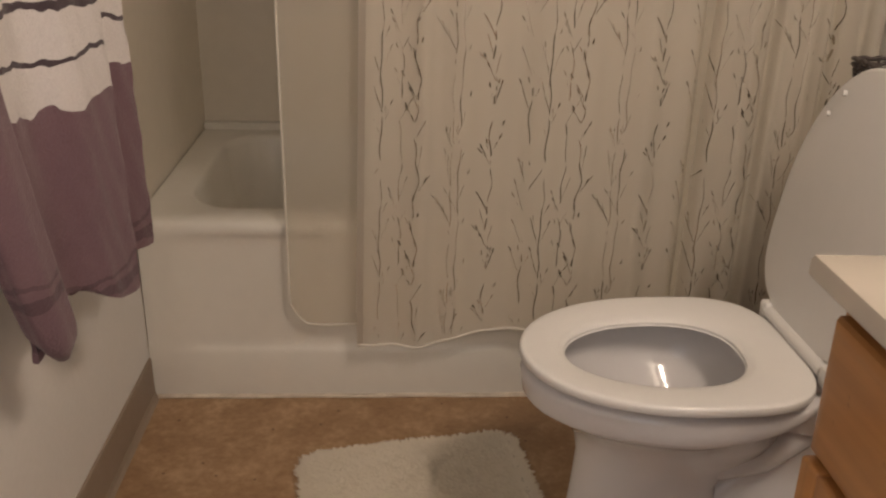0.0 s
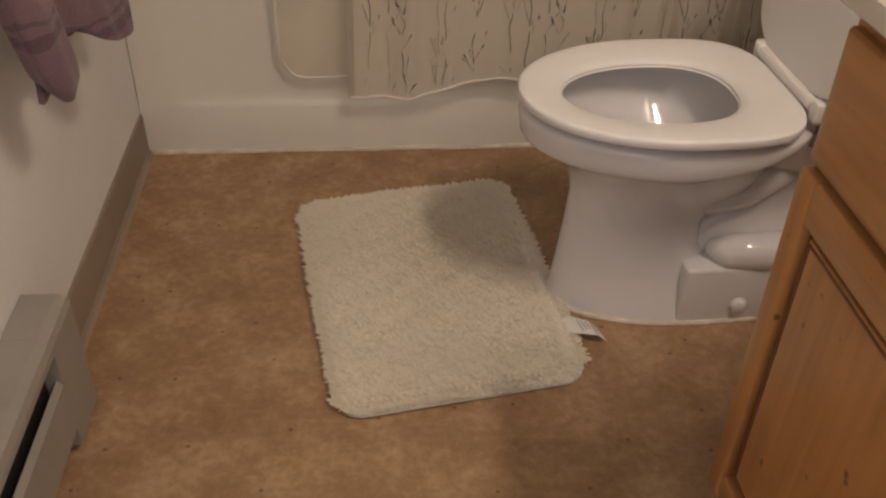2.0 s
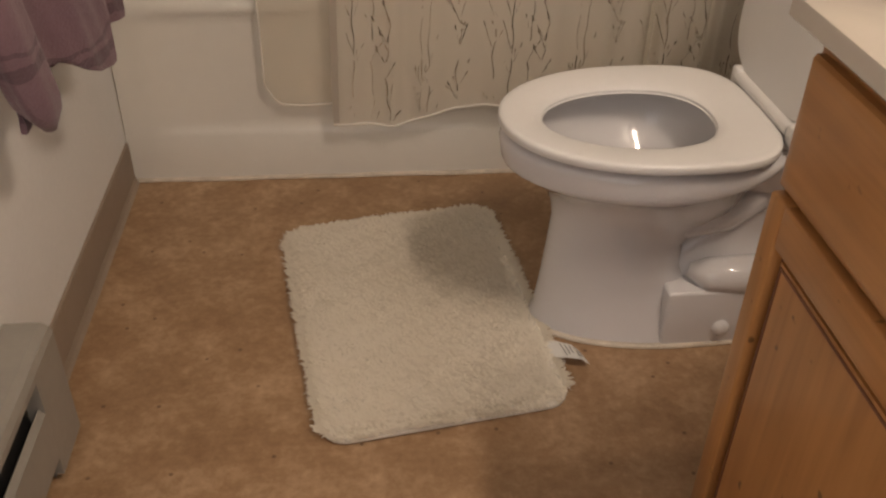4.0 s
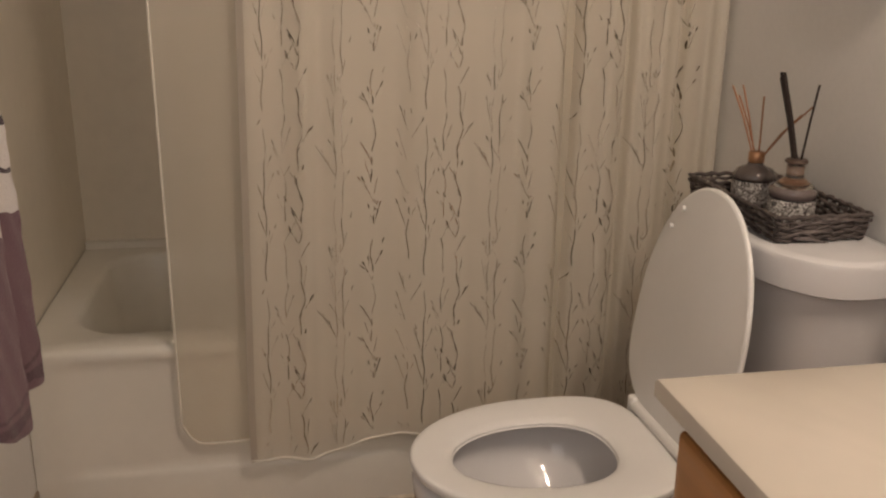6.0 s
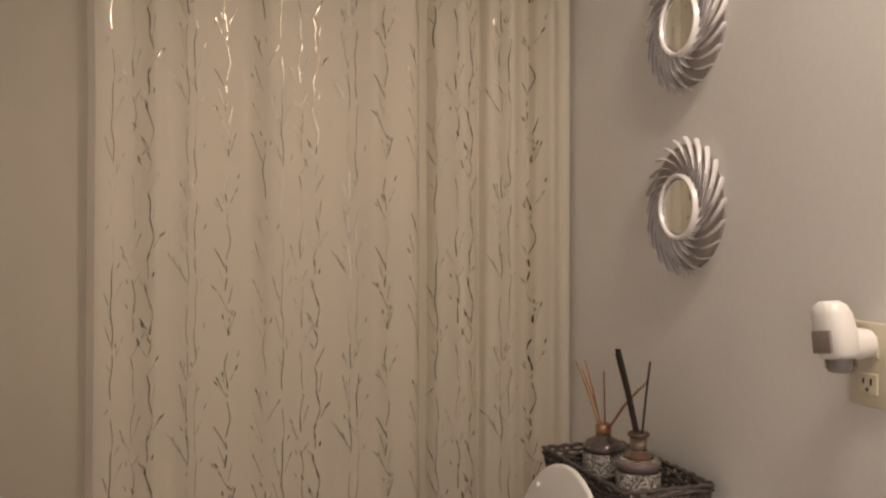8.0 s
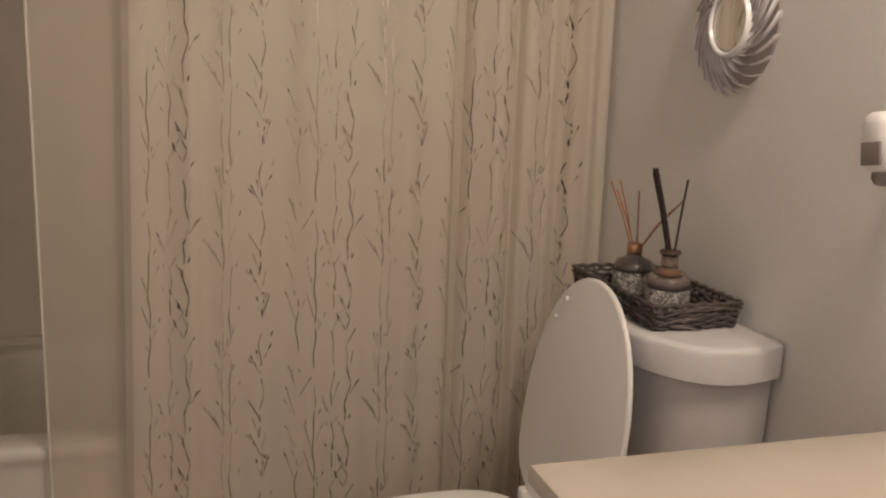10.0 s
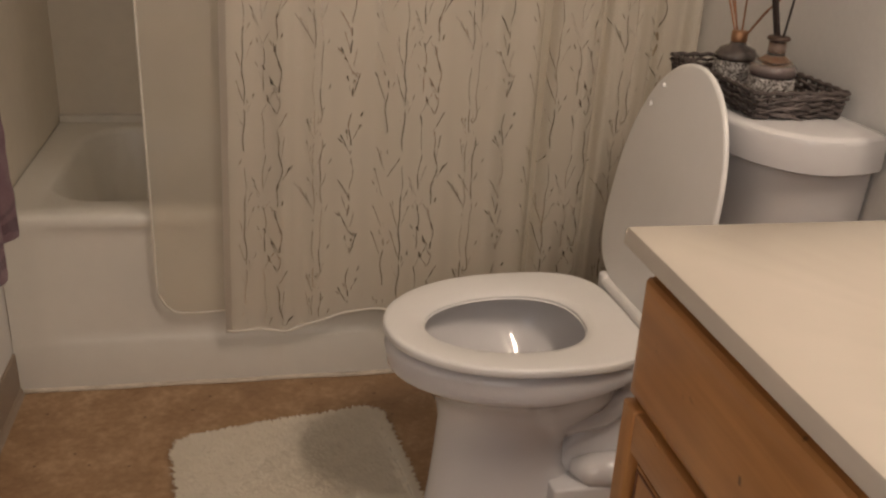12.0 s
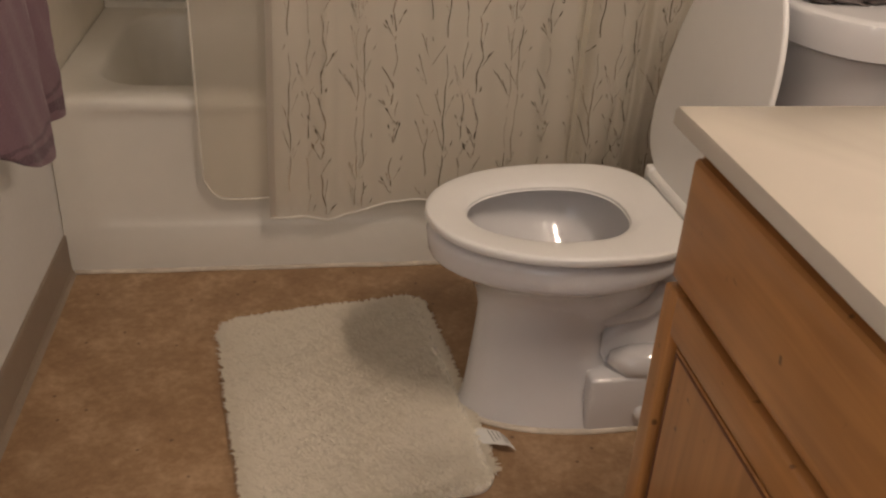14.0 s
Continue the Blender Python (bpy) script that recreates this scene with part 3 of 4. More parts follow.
    part("tank_lid", loft([tank_ring(1.305, 0.208, 0.746, 0.11), tank_ring(1.299, 0.214, 0.7495, 0.115), tank_ring(1.298, 0.215, 0.795, 0.115), tank_ring(1.300, 0.2135, 0.8015, 0.115), tank_ring(1.305, 0.209, 0.8055, 0.114, 1.51), tank_ring(1.314, 0.202, 0.807, 0.112, 1.508)]), CHINA, t, smooth=True, shade=35)
    # seat ring
    def outline(x0, x1, b, z, **kw):
        return [(x, y, z) for x, y in egg(x0, x1, TY, b, n=64, back=3.4, front=2.05, grow=0.58, **kw)]
    hole = lambda x0, x1, b, z: [(x, y, z) for x, y in egg(x0, x1, TY - 0.0055, b, n=64, back=2.4, front=2.0, grow=0.56)]
    rings = [hole(0.831, 1.118, 0.107, 0.4085), hole(0.829, 1.120, 0.109, 0.410), hole(0.829, 1.120, 0.109, 0.4145), hole(0.826, 1.123, 0.112, 0.4175), hole(0.814, 1.138, 0.125, 0.4222),
             outline(0.769, 1.197, 0.1795, 0.4245), outline(0.7625, 1.203, 0.1855, 0.4240), outline(0.7593, 1.206, 0.1885, 0.4222), outline(0.758, 1.207, 0.1895, 0.419), outline(0.758, 1.207, 0.1895, 0.4115), outline(0.7595, 1.2055, 0.188, 0.4085)]
    bm = loft(rings + [rings[0]], False, False)
    bmesh.ops.remove_doubles(bm, verts=bm.verts, dist=0.0001)
    part("seat", bm, SEAT, t, smooth=True, shade=42)
    for x, y in ((0.80, 0.05), (0.80, -0.05), (1.15, 0.15), (1.15, -0.15)):
        part("seat_bumper", tube([(x, TY + y, 0.396), (x, TY + y, 0.409)], 0.009, 10), SEAT, t)
    # raised lid, leaning back on the tank
    base, top = Vector((1.222, TY, 0.436)), Vector((1.288, TY, 0.872))
    up = (top - base).normalized()
    nrm = Vector((-up.z, 0, up.x))
    def lid_ring(shrink, lift):
        return [base + up * (1.207 - x) * (0.441 / 0.449) + Vector((0, y - TY + 0.008, 0)) + nrm * lift for x, y in egg(0.758 + shrink, 1.207 - shrink * 0.5, TY, 0.188 - shrink, n=64, back=3.4, front=2.05, grow=0.58)]
    part("lid", loft([lid_ring(0.010, -0.001), lid_ring(0.002, 0.0), lid_ring(0.0, 0.002), lid_ring(0.0, 0.006), lid_ring(0.002, 0.0085), lid_ring(0.007, 0.0095)]), SEAT, t, smooth=True, shade=50)
    part("hinge_bar", tube([(1.214, TY - 0.10, 0.430), (1.214, TY + 0.112, 0.430)], 0.0125, 14), SEAT, t, smooth=True, shade=50)
    for s in (-0.112, 0.118):
        part("hinge_cap", box((1.203, TY + s - 0.013, 0.409), (1.245, TY + s + 0.013, 0.446), 0.006, 3), SEAT, t, smooth=True, shade=50)
    for y, u in ((0.098, 0.385), (0.128, 0.345)):
        p = base + up * u + Vector((0, y, 0)) + nrm * 0.010
        part("bumper", tube([p, p + nrm * 0.006], 0.005, 10), SEAT, t, smooth=True, shade=50)
    ring = egg(0.834, 1.305, TY, 0.116, n=60, back=3.2)
    part("caulk_bead", tube([(x, y, 0.002) for x, y in ring] + [(*ring[0], 0.002)], 0.0065, 6), CAULK, t, "cream caulk bead along the floor", smooth=True)
    return t


TOILET = toilet()
# a slight turn about its base
TOILET.matrix_world = Matrix.Translation((1.2, TY, 0)) @ Matrix.Rotation(radians(1.6), 4, "Z") @ Matrix.Translation((-1.2, -TY, 0))


# ---- wicker tray and reed diffusers ----
def wicker_tray():
    t = thing("wicker_tray", "dark brown woven wicker tray on the toilet tank", "tray")
    x0, x1, y0, y1, z0 = 1.338, 1.488, -0.625, -0.318, 0.8085
    part("base", box((x0 + 0.006, y0 + 0.006, z0), (x1 - 0.006, y1 - 0.006, z0 + 0.006), 0.002), WICKER, t)
    def loop(off, z, wave, phase, n=132):
        pts = []
        per = [(x0 - off, y0 - off), (x1 + off, y0 - off), (x1 + off, y1 + off), (x0 - off, y1 + off)]
        for k in range(4):
            a, b = per[k], per[(k + 1) % 4]
            m = n // 6 if k % 2 == 0 else n // 3
            nx, ny = (b[1] - a[1]), -(b[0] - a[0])
            ln = math.hypot(nx, ny)
            for i in range(m):
                u = i / m
                w = wave * math.sin(phase + u * m * 0.95)
                pts.append((a[0] + (b[0] - a[0]) * u + nx / ln * w, a[1] + (b[1] - a[1]) * u + ny / ln * w, z + 0.0016 * math.sin(i * 1.7 + phase * 2)))
        pts.append(pts[0])
        return pts
    for k in range(5):
        part("strand", tube(loop(0.001 + 0.0008 * k, z0 + 0.004 + 0.0052 * k, 0.0036, k * 3.14), 0.0034, 5), WICKER, t, smooth=True)
    part("rim", tube(loop(0.007, z0 + 0.0425, 0.0008, 0), 0.0040, 6), WICKER, t, "twisted rim", smooth=True)
    part("rim_lower", tube(loop(0.006, z0 + 0.033, 0.002, 1.4), 0.0032, 5), WICKER, t, smooth=True)
    # loose twigs woven between the strands
    rng = random.Random(4)
    for k in range(34):
        u, long = rng.random(), rng.uniform(0.03, 0.07)
        z = z0 + rng.uniform(0.006, 0.034)
        dz = rng.uniform(-0.012, 0.012)
        if k % 3:
            x = x0 - 0.006 if k % 2 else x1 + 0.004
            y = y0 + (y1 - y0 - long) * u
            pts = [(x, y, z), (x - 0.003, y + long / 2, z + dz / 2 + 0.003), (x, y + long, z + dz)]
        else:
            y, x = y0 - 0.006, x0 + (x1 - x0 - long) * u
            pts = [(x, y, z), (x + long / 2, y - 0.003, z + dz / 2 + 0.003), (x + long, y, z + dz)]
        part("twig", tube(pts, rng.uniform(0.0016, 0.0028), 5), TWIG, t, smooth=True)
    for u in np.linspace(0.0, 1.0, 9):
        for y in (y0, y1):
            if 0.25 < u < 0.75:
                continue
            part("stake", tube([(x0 + (x1 - x0) * u, y, z0 + 0.002), (x0 + (x1 - x0) * u, y + (0.006 if y == y1 else -0.006), z0 + 0.042)], 0.0028, 5), WICKER, t)
    for u in np.linspace(0.06, 0.94, 15):
        for x in (x0, x1):
            part("stake", tube([(x, y0 + (y1 - y0) * u, z0 + 0.002), (x + (0.006 if x == x1 else -0.006), y0 + (y1 - y0) * u, z0 + 0.042)], 0.0028, 5), WICKER, t)
    return t


wicker_tray()


def diffuser(cx, cy, z0, dark, reeds, reed_mat, label):
    d = thing("reed_diffuser", label, "diffuser", "diffusers on the tray")
    c = (cx, cy)
    lower = [(0.033, z0), (0.0375, z0 + 0.002), (0.0388, z0 + 0.008), (0.0388, z0 + 0.041), (0.0372, z0 + 0.046)]
    part("glitter_band", lathe(lower, c), GLITTER, d, "silver glitter band", smooth=True, shade=60)
    if dark:
        up = [(0.036, z0 + 0.0465), (0.0385, z0 + 0.049), (0.0375, z0 + 0.057), (0.031, z0 + 0.067), (0.016, z0 + 0.073), (0.0135, z0 + 0.078)]
        part("shoulder", lathe(up, c), SMOKE, d, "smoky brown glass shoulder", smooth=True, shade=60)
        neck = [(0.0135, z0 + 0.0785), (0.0145, z0 + 0.081), (0.0145, z0 + 0.096), (0.0125, z0 + 0.098)]
        part("collar", lathe(neck, c), COPPER, d, "copper collar", smooth=True, shade=50)
        mouth = z0 + 0.094
    else:
        part("band_ring", lathe([(0.036, z0 + 0.0465), (0.0385, z0 + 0.048), (0.0388, z0 + 0.058), (0.0375, z0 + 0.063), (0.034, z0 + 0.066)], c), PLUM_GLASS, d, "smoky plum glass ring", smooth=True, shade=60)
        up = [(0.0335, z0 + 0.0665), (0.030, z0 + 0.071), (0.022, z0 + 0.076), (0.0155, z0 + 0.081), (0.0145, z0 + 0.086), (0.0145, z0 + 0.104)]
        part("shoulder", lathe(up, c), CLEAR, d, "clear glass shoulder", smooth=True, shade=60)
        part("oil", lathe([(0.016, z0 + 0.0668), (0.022, z0 + 0.068), (0.017, z0 + 0.072), (0.010, z0 + 0.076)], c), AMBER_OIL, d, "rosy scented oil", smooth=True)
        part("neck_oil", lathe([(0.0095, z0 + 0.0845), (0.0105, z0 + 0.089), (0.0105, z0 + 0.101)], c), ROSE, d, smooth=True)
        ring = [(0.014, z0 + 0.1045), (0.0185, z0 + 0.106), (0.0190, z0 + 0.109), (0.0165, z0 + 0.112), (0.008, z0 + 0.112)]
        part("collar", lathe(ring, c), UMBER, d, "dark collar ring", smooth=True, shade=60)
        mouth = z0 + 0.108
    for (tx, ty, tz), (ox, oy), r in reeds:
        part("reed", tube([(cx + ox, cy + oy, mouth - 0.012), ((cx + ox + tx) / 2, (cy + oy + ty) / 2, (mouth + tz) / 2 + 0.001), (tx, ty, tz)], r, 7), reed_mat, d, smooth=True, shade=50)
    return d


tan = [((1.395, -0.322, 1.02), (-0.003, 0.004), 0.0016), ((1.41, -0.332, 1.022), (0, 0.005), 0.0016), ((1.40, -0.340, 1.005), (0.001, 0.002), 0.0015),
       ((1.41, -0.410, 1.012), (0.002, -0.003), 0.0016), ((1.44, -0.487, 0.99), (0.004, -0.004), 0.0015), ((1.43, -0.531, 1.01), (0.003, -0.006), 0.0015)]
diffuser(1.41, -0.408, 0.8150, True, tan, REED_TAN, "brown glass reed diffuser with glitter band and tan reeds")
black = [((1.410 + 0.003 * math.cos(a), -0.463 + 0.004 * math.sin(a), 1.055 + 0.004 * math.cos(3 * a)), (0.003 * math.cos(a), 0.004 * math.sin(a)), 0.0026) for a in np.linspace(0, 5.2, 6)]
black.append(((1.415, -0.566, 1.051), (0.003, -0.005), 0.0019))
diffuser(1.405, -0.545, 0.815, False, black, REED_BLACK, "clear glass reed diffuser with glitter base and black reeds")


# ---- wall mirrors ----
def wall_mirror(z):
    m = thing("wall_mirror", "small round mirror with silver swirled petal frame on the wall", "mirror", "round mirrors on the wall")
    cy, x = -0.512, W
    seg = 40
    ringp = lambda r, d: [(x - d, cy + r * math.cos(2 * math.pi * k / seg), z + r * math.sin(2 * math.pi * k / seg)) for k in range(seg)]
    part("back_plate", loft([ringp(0.112, 0.0), ringp(0.112, 0.005)]), PEWTER, m, "pewter back plate", smooth=True, shade=40)
    part("glass", loft([ringp(0.050, 0.0055), ringp(0.050, 0.020), ringp(0.048, 0.0215)]), MIRROR, m, "round mirror glass", smooth=True, shade=30)
    part("bezel", loft([ringp(0.059, 0.006), ringp(0.059, 0.025), ringp(0.056, 0.028), ringp(0.0525, 0.027), ringp(0.0505, 0.022)], False, False), CHROME, m, "raised silver bezel", smooth=True, shade=50)
    # one swirled petal with a thin dark edge, repeated round the rim and overlapping its neighbour
    n = 22
    petal = edge = None
    for k in range(n):
        if petal is None:
            rings, line = [], []
            for i in range(13):
                u = i / 12
                r, a = 0.058 + 0.066 * u, -0.95 * u ** 0.85
                half = 0.0075 + 0.0125 * math.sin(math.pi * min(1.0, 0.12 + 0.80 * u)) ** 0.7
                if u > 0.8:
                    half *= math.sqrt(max(0.02, 1 - ((u - 0.8) / 0.205) ** 2))
                lift = 0.011 + 0.009 * math.sin(math.pi * (0.15 + 0.72 * u))
                mid = Vector((-lift, r * math.cos(a), r * math.sin(a)))
                side = Vector((0, -math.sin(a + 0.7), math.cos(a + 0.7)))
                rings.append([mid - side * half + Vector((0.0045, 0, 0)), mid - side * half * 0.45 + Vector((0.0003, 0, 0)), mid + side * half * 0.35 + Vector((-0.0018, 0, 0)), mid + side * half + Vector((-0.001, 0, 0)), mid + side * half + Vector((0.003, 0, 0)), mid + Vector((0.009, 0, 0))])
                line.append(mid + side * (half + 0.0006) + Vector((-0.0005, 0, 0)))
            one = part("petal", loft(rings), CHROME, m, smooth=True, shade=40)
            two = part("petal_edge", tube(line, 0.0007, 5), UMBER, one, "thin dark edge")
            petal, edge = one.data, two.data
        else:
            one = new("petal", petal)
            one.parent = m
            two = new("petal_edge", edge)
            two.parent = one
        one.matrix_local = Matrix.Translation((x, cy, z)) @ Matrix.Rotation(2 * math.pi * k / n, 4, "X")
    return m


wall_mirror(1.315)
wall_mirror(1.640)


# ---- outlet with plug-in air freshener ----
def outlet():
    o = thing("wall_outlet", "almond duplex wall outlet with cover plate", "outlet")
    y0, y1, z0, z1 = -0.985, -0.913, 1.040, 1.154
    part("cover_plate", box((W - 0.006, y0, z0), (W, y1, z1), 0.003, 3), ALMOND, o, smooth=True, shade=40)
    for zc in (1.072, 1.122):
        r = part("receptacle", box((W - 0.0085, -0.966, zc - 0.0145), (W - 0.005, -0.932, zc + 0.0145), 0.0015), ALMOND, o)
        for dy, h in ((-0.0065, 0.009), (0.0065, 0.007)):
            part("slot", box((W - 0.0092, -0.949 + dy - 0.0012, zc - h / 2 + 0.003), (W - 0.0083, -0.949 + dy + 0.0012, zc + h / 2 + 0.003)), BLACK, r)
        part("ground_hole", tube([(W - 0.0092, -0.949, zc - 0.008), (W - 0.0083, -0.949, zc - 0.008)], 0.0025, 10), BLACK, r)
    part("plate_screw", tube([(W - 0.0075, -0.949, 1.097), (W - 0.0055, -0.949, 1.097)], 0.0032, 10), ALMOND, o)
    return o


outlet()


def air_freshener():
    a = thing("air_freshener", "white plug-in air freshener in the wall outlet", "freshener")
    cy, cx = -0.951, 1.463
    def ring(z, rx, ry, dx=0.0, n=26):
        return [(cx + dx + rx * math.copysign(abs(math.cos(2 * math.pi * k / n)) ** 0.8, math.cos(2 * math.pi * k / n)), cy + ry * math.copysign(abs(math.sin(2 * math.pi * k / n)) ** 0.8, math.sin(2 * math.pi * k / n)), z) for k in range(n)]
    part("body", loft([ring(1.102, 0.019, 0.021, 0.004), ring(1.108, 0.022, 0.025, 0.003), ring(1.135, 0.0235, 0.027, 0.001), ring(1.160, 0.022, 0.026, -0.003), ring(1.172, 0.018, 0.022, -0.005), ring(1.178, 0.010, 0.013, -0.006)]), WHITE_PLASTIC, a, smooth=True, shade=60)
    part("plug_block", loft([[(x, cy + r * math.cos(2 * math.pi * k / 20), 1.120 + r * 1.15 * math.sin(2 * math.pi * k / 20)) for k in range(20)] for x, r in ((1.478, 0.020), (1.495, 0.019), (1.508, 0.0175), (W - 0.0087, 0.0165))]), WHITE_PLASTIC, a, smooth=True, shade=50)
    part("refill", loft([ring(1.083, 0.009, 0.011, 0.006), ring(1.086, 0.0155, 0.0175, 0.006), ring(1.094, 0.0185, 0.0205, 0.005), ring(1.1015, 0.017, 0.019, 0.004)]), glass("grey_refill", (0.45, 0.43, 0.44), 0.1), a, "grey glass refill", smooth=True, shade=60)
    part("label_panel", box((cx - 0.0245, cy - 0.017, 1.110), (cx - 0.0205, cy + 0.017, 1.140), 0.0018), GREY_PLASTIC, a, "taupe label panel", smooth=True, shade=40)
    # it sits a little askew in the socket
    a.matrix_world = Matrix.Translation((cx, cy, 1.126)) @ Matrix.Rotation(radians(-8), 4, "X") @ Matrix.Translation((-cx, -cy, -1.12))
    return a


air_freshener()


# ---- vanity ----
VX, VY0, VY1 = 0.971, -1.098, -1.985


def vanity():
    v = thing("vanity_cabinet", "varnished maple vanity cabinet with one drawer front and panel doors", "cabinet")
    part("side_panel", box((VX + 0.018, VY0 - 0.016, 0.0), (W - 0.002, VY0, 0.783), 0.001), WOOD_V, v)
    part("far_side_panel", box((VX + 0.018, VY1, 0.0), (W - 0.002, VY1 + 0.016, 0.783), 0.001), WOOD_V, v)
    # set back under the doors, the shade of the recess in its colour
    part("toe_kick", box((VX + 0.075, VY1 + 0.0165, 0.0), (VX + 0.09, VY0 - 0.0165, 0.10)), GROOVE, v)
    part("bottom_panel", box((VX + 0.018, VY1 + 0.0165, 0.10), (W - 0.004, VY0 - 0.0165, 0.116)), WOOD_H, v)
    # face frame
    part("stile", box((VX, VY0 - 0.035, 0.10), (VX + 0.0178, VY0, 0.783), 0.0025), WOOD_V, v, smooth=True, shade=40)
    part("stile", box((VX, VY1, 0.10), (VX + 0.0178, VY1 + 0.035, 0.783), 0.0025), WOOD_V, v, smooth=True, shade=40)
    for a, b in ((0.10, 0.135), (0.603, 0.638), (0.752, 0.783)):
        part("rail", box((VX + 0.0004, VY1 + 0.0352, a), (VX + 0.0174, VY0 - 0.0352, b), 0.001), WOOD_H, v)
    # false drawer front with a broad eased edge
    def slab(name, y0, y1, z0, z1, mat):
        d = loft([[(VX - dx, yy, zz) for yy, zz in ((y0 + i, z0 + i), (y1 - i, z0 + i), (y1 - i, z1 - i), (y0 + i, z1 - i))] for dx, i in ((0.0002, 0.0), (0.009, 0.0), (0.0135, 0.003), (0.017, 0.011), (0.0178, 0.02))])
        return part(name, d, mat, v, smooth=True, shade=25)
    slab("drawer_front", VY1 + 0.012, VY0 - 0.010, 0.622, 0.764, WOOD_H)
    # dark strip painted as the shade between drawer front and doors
    part("shadow_gap", box((VX - 0.0016, VY1 + 0.014, 0.6162), (VX - 0.0002, VY0 - 0.012, 0.6218)), GROOVE, v)
    # two frame-and-panel doors
    mid = (VY0 + VY1) / 2
    for ya, yb in ((mid + 0.002, VY0 - 0.010), (VY1 + 0.012, mid - 0.002)):
        z0, z1, w = 0.128, 0.616, 0.050
        door = part("door", box((VX - 0.006, ya + 0.02, z0 + 0.02), (VX - 0.0004, yb - 0.02, z1 - 0.02)), GROOVE, v, "panel door")
        def bar(a, b, c, d, mat):
            part("door_stile" if mat is WOOD_V else "door_rail", box((VX - 0.0195, a, c), (VX - 0.0006, b, d), 0.004, 3), mat, door, smooth=True, shade=40)
        bar(ya, ya + w, z0, z1, WOOD_V)
        bar(yb - w * 0.68, yb, z0, z1, WOOD_V)
        bar(ya + w + 0.0005, yb - w * 0.68 - 0.0005, z0, z0 + w, WOOD_H)
        bar(ya + w + 0.0005, yb - w * 0.68 - 0.0005, z1 - w, z1, WOOD_H)
        py0, py1, pz0, pz1 = ya + w + 0.011, yb - w * 0.68 - 0.011, z0 + w + 0.011, z1 - w - 0.011
        rings = [[(VX - dx, a, c) for a, c in ((py0 + i, pz0 + i), (py1 - i, pz0 + i), (py1 - i, pz1 - i), (py0 + i, pz1 - i))] for dx, i in ((0.0062, 0.0), (0.012, 0.0), (0.0128, 0.002), (0.0132, 0.012))]
        part("door_panel", loft(rings), WOOD_V, door, smooth=True, shade=30)
        rings = [[(VX - dx, a, c) for a, c in ((py0 + i, pz0 + i), (py1 - i, pz0 + i), (py1 - i, pz1 - i), (py0 + i, pz1 - i))] for dx, i in ((0.0129, 0.003), (0.0140, 0.0035), (0.0140, 0.0065), (0.0129, 0.007))]
        part("panel_bead", loft(rings, False, False), GROOVE, door, "dark bead along the panel groove")
    return v


vanity()


def countertop():
    c = thing("sink_counter", "cream cultured marble vanity top with an integral oval sink", "countertop")
    x0, x1, y0, y1, z0, z1 = 0.944, W - 0.001, -2.0, -1.070, 0.7845, 0.810
    n = 64
    cx, cy, ra, rb = 1.235, -1.53, 0.185, 0.254
    def square(inset, z):
        out = []
        for k in range(n):
            a = 2 * math.pi * (k + 0.5) / n
            c_, s_ = math.cos(a), math.sin(a)
            hx0, hx1, hy0, hy1 = cx - x0 - inset, x1 - cx, cy - y0 - inset, y1 - cy - inset
            sx = (hx1 if c_ > 0 else hx0) / max(1e-6, abs(c_))
            sy = (hy1 if s_ > 0 else hy0) / max(1e-6, abs(s_))
            q = min(sx, sy)
            out.append([cx + c_ * q, cy + s_ * q, z])
        for tx, ty in ((x0 + inset, y1 - inset), (x0 + inset, y0 + inset), (x1, y1 - inset), (x1, y0 + inset)):
            i = min(range(n), key=lambda i: (out[i][0] - tx) ** 2 + (out[i][1] - ty) ** 2)
            out[i] = [tx, ty, z]
        return out
    oval = lambda s, z: [(cx + ra * s * math.cos(2 * math.pi * (k + 0.5) / n), cy + rb * s * math.sin(2 * math.pi * (k + 0.5) / n), z) for k in range(n)]
    rings = [square(0.004, z0), square(0.0, z0 + 0.004), square(0.0, z1 - 0.007), square(0.002, z1 - 0.002), square(0.007, z1)]
    rings += [oval(1.06, z1), oval(1.045, z1 - 0.002)]
    part("slab", loft(rings, False, False), MARBLE, c, smooth=True, shade=35)
    rings = [oval(1.045, z1 - 0.002), oval(1.025, z1 - 0.009), oval(1.0, z1 - 0.02), oval(0.93, z1 - 0.05), oval(0.72, z1 - 0.095), oval(0.35, z1 - 0.122), oval(0.08, z1 - 0.13)]
    part("sink_bowl", loft(rings, False, True), BASIN, c, "pale glossy oval sink bowl", smooth=True, shade=50)
    part("backsplash", box((W - 0.018, -2.0, 0.8105), (W - 0.0005, -1.072, 0.90), 0.004, 3), MARBLE, c, smooth=True, shade=40)
    part("drain", lathe([(0.021, 0.682), (0.021, 0.686), (0.015, 0.6865), (0.013, 0.684)], (cx, cy)), CHROME, c, "chrome drain ring", smooth=True, shade=40)
    return c


countertop()


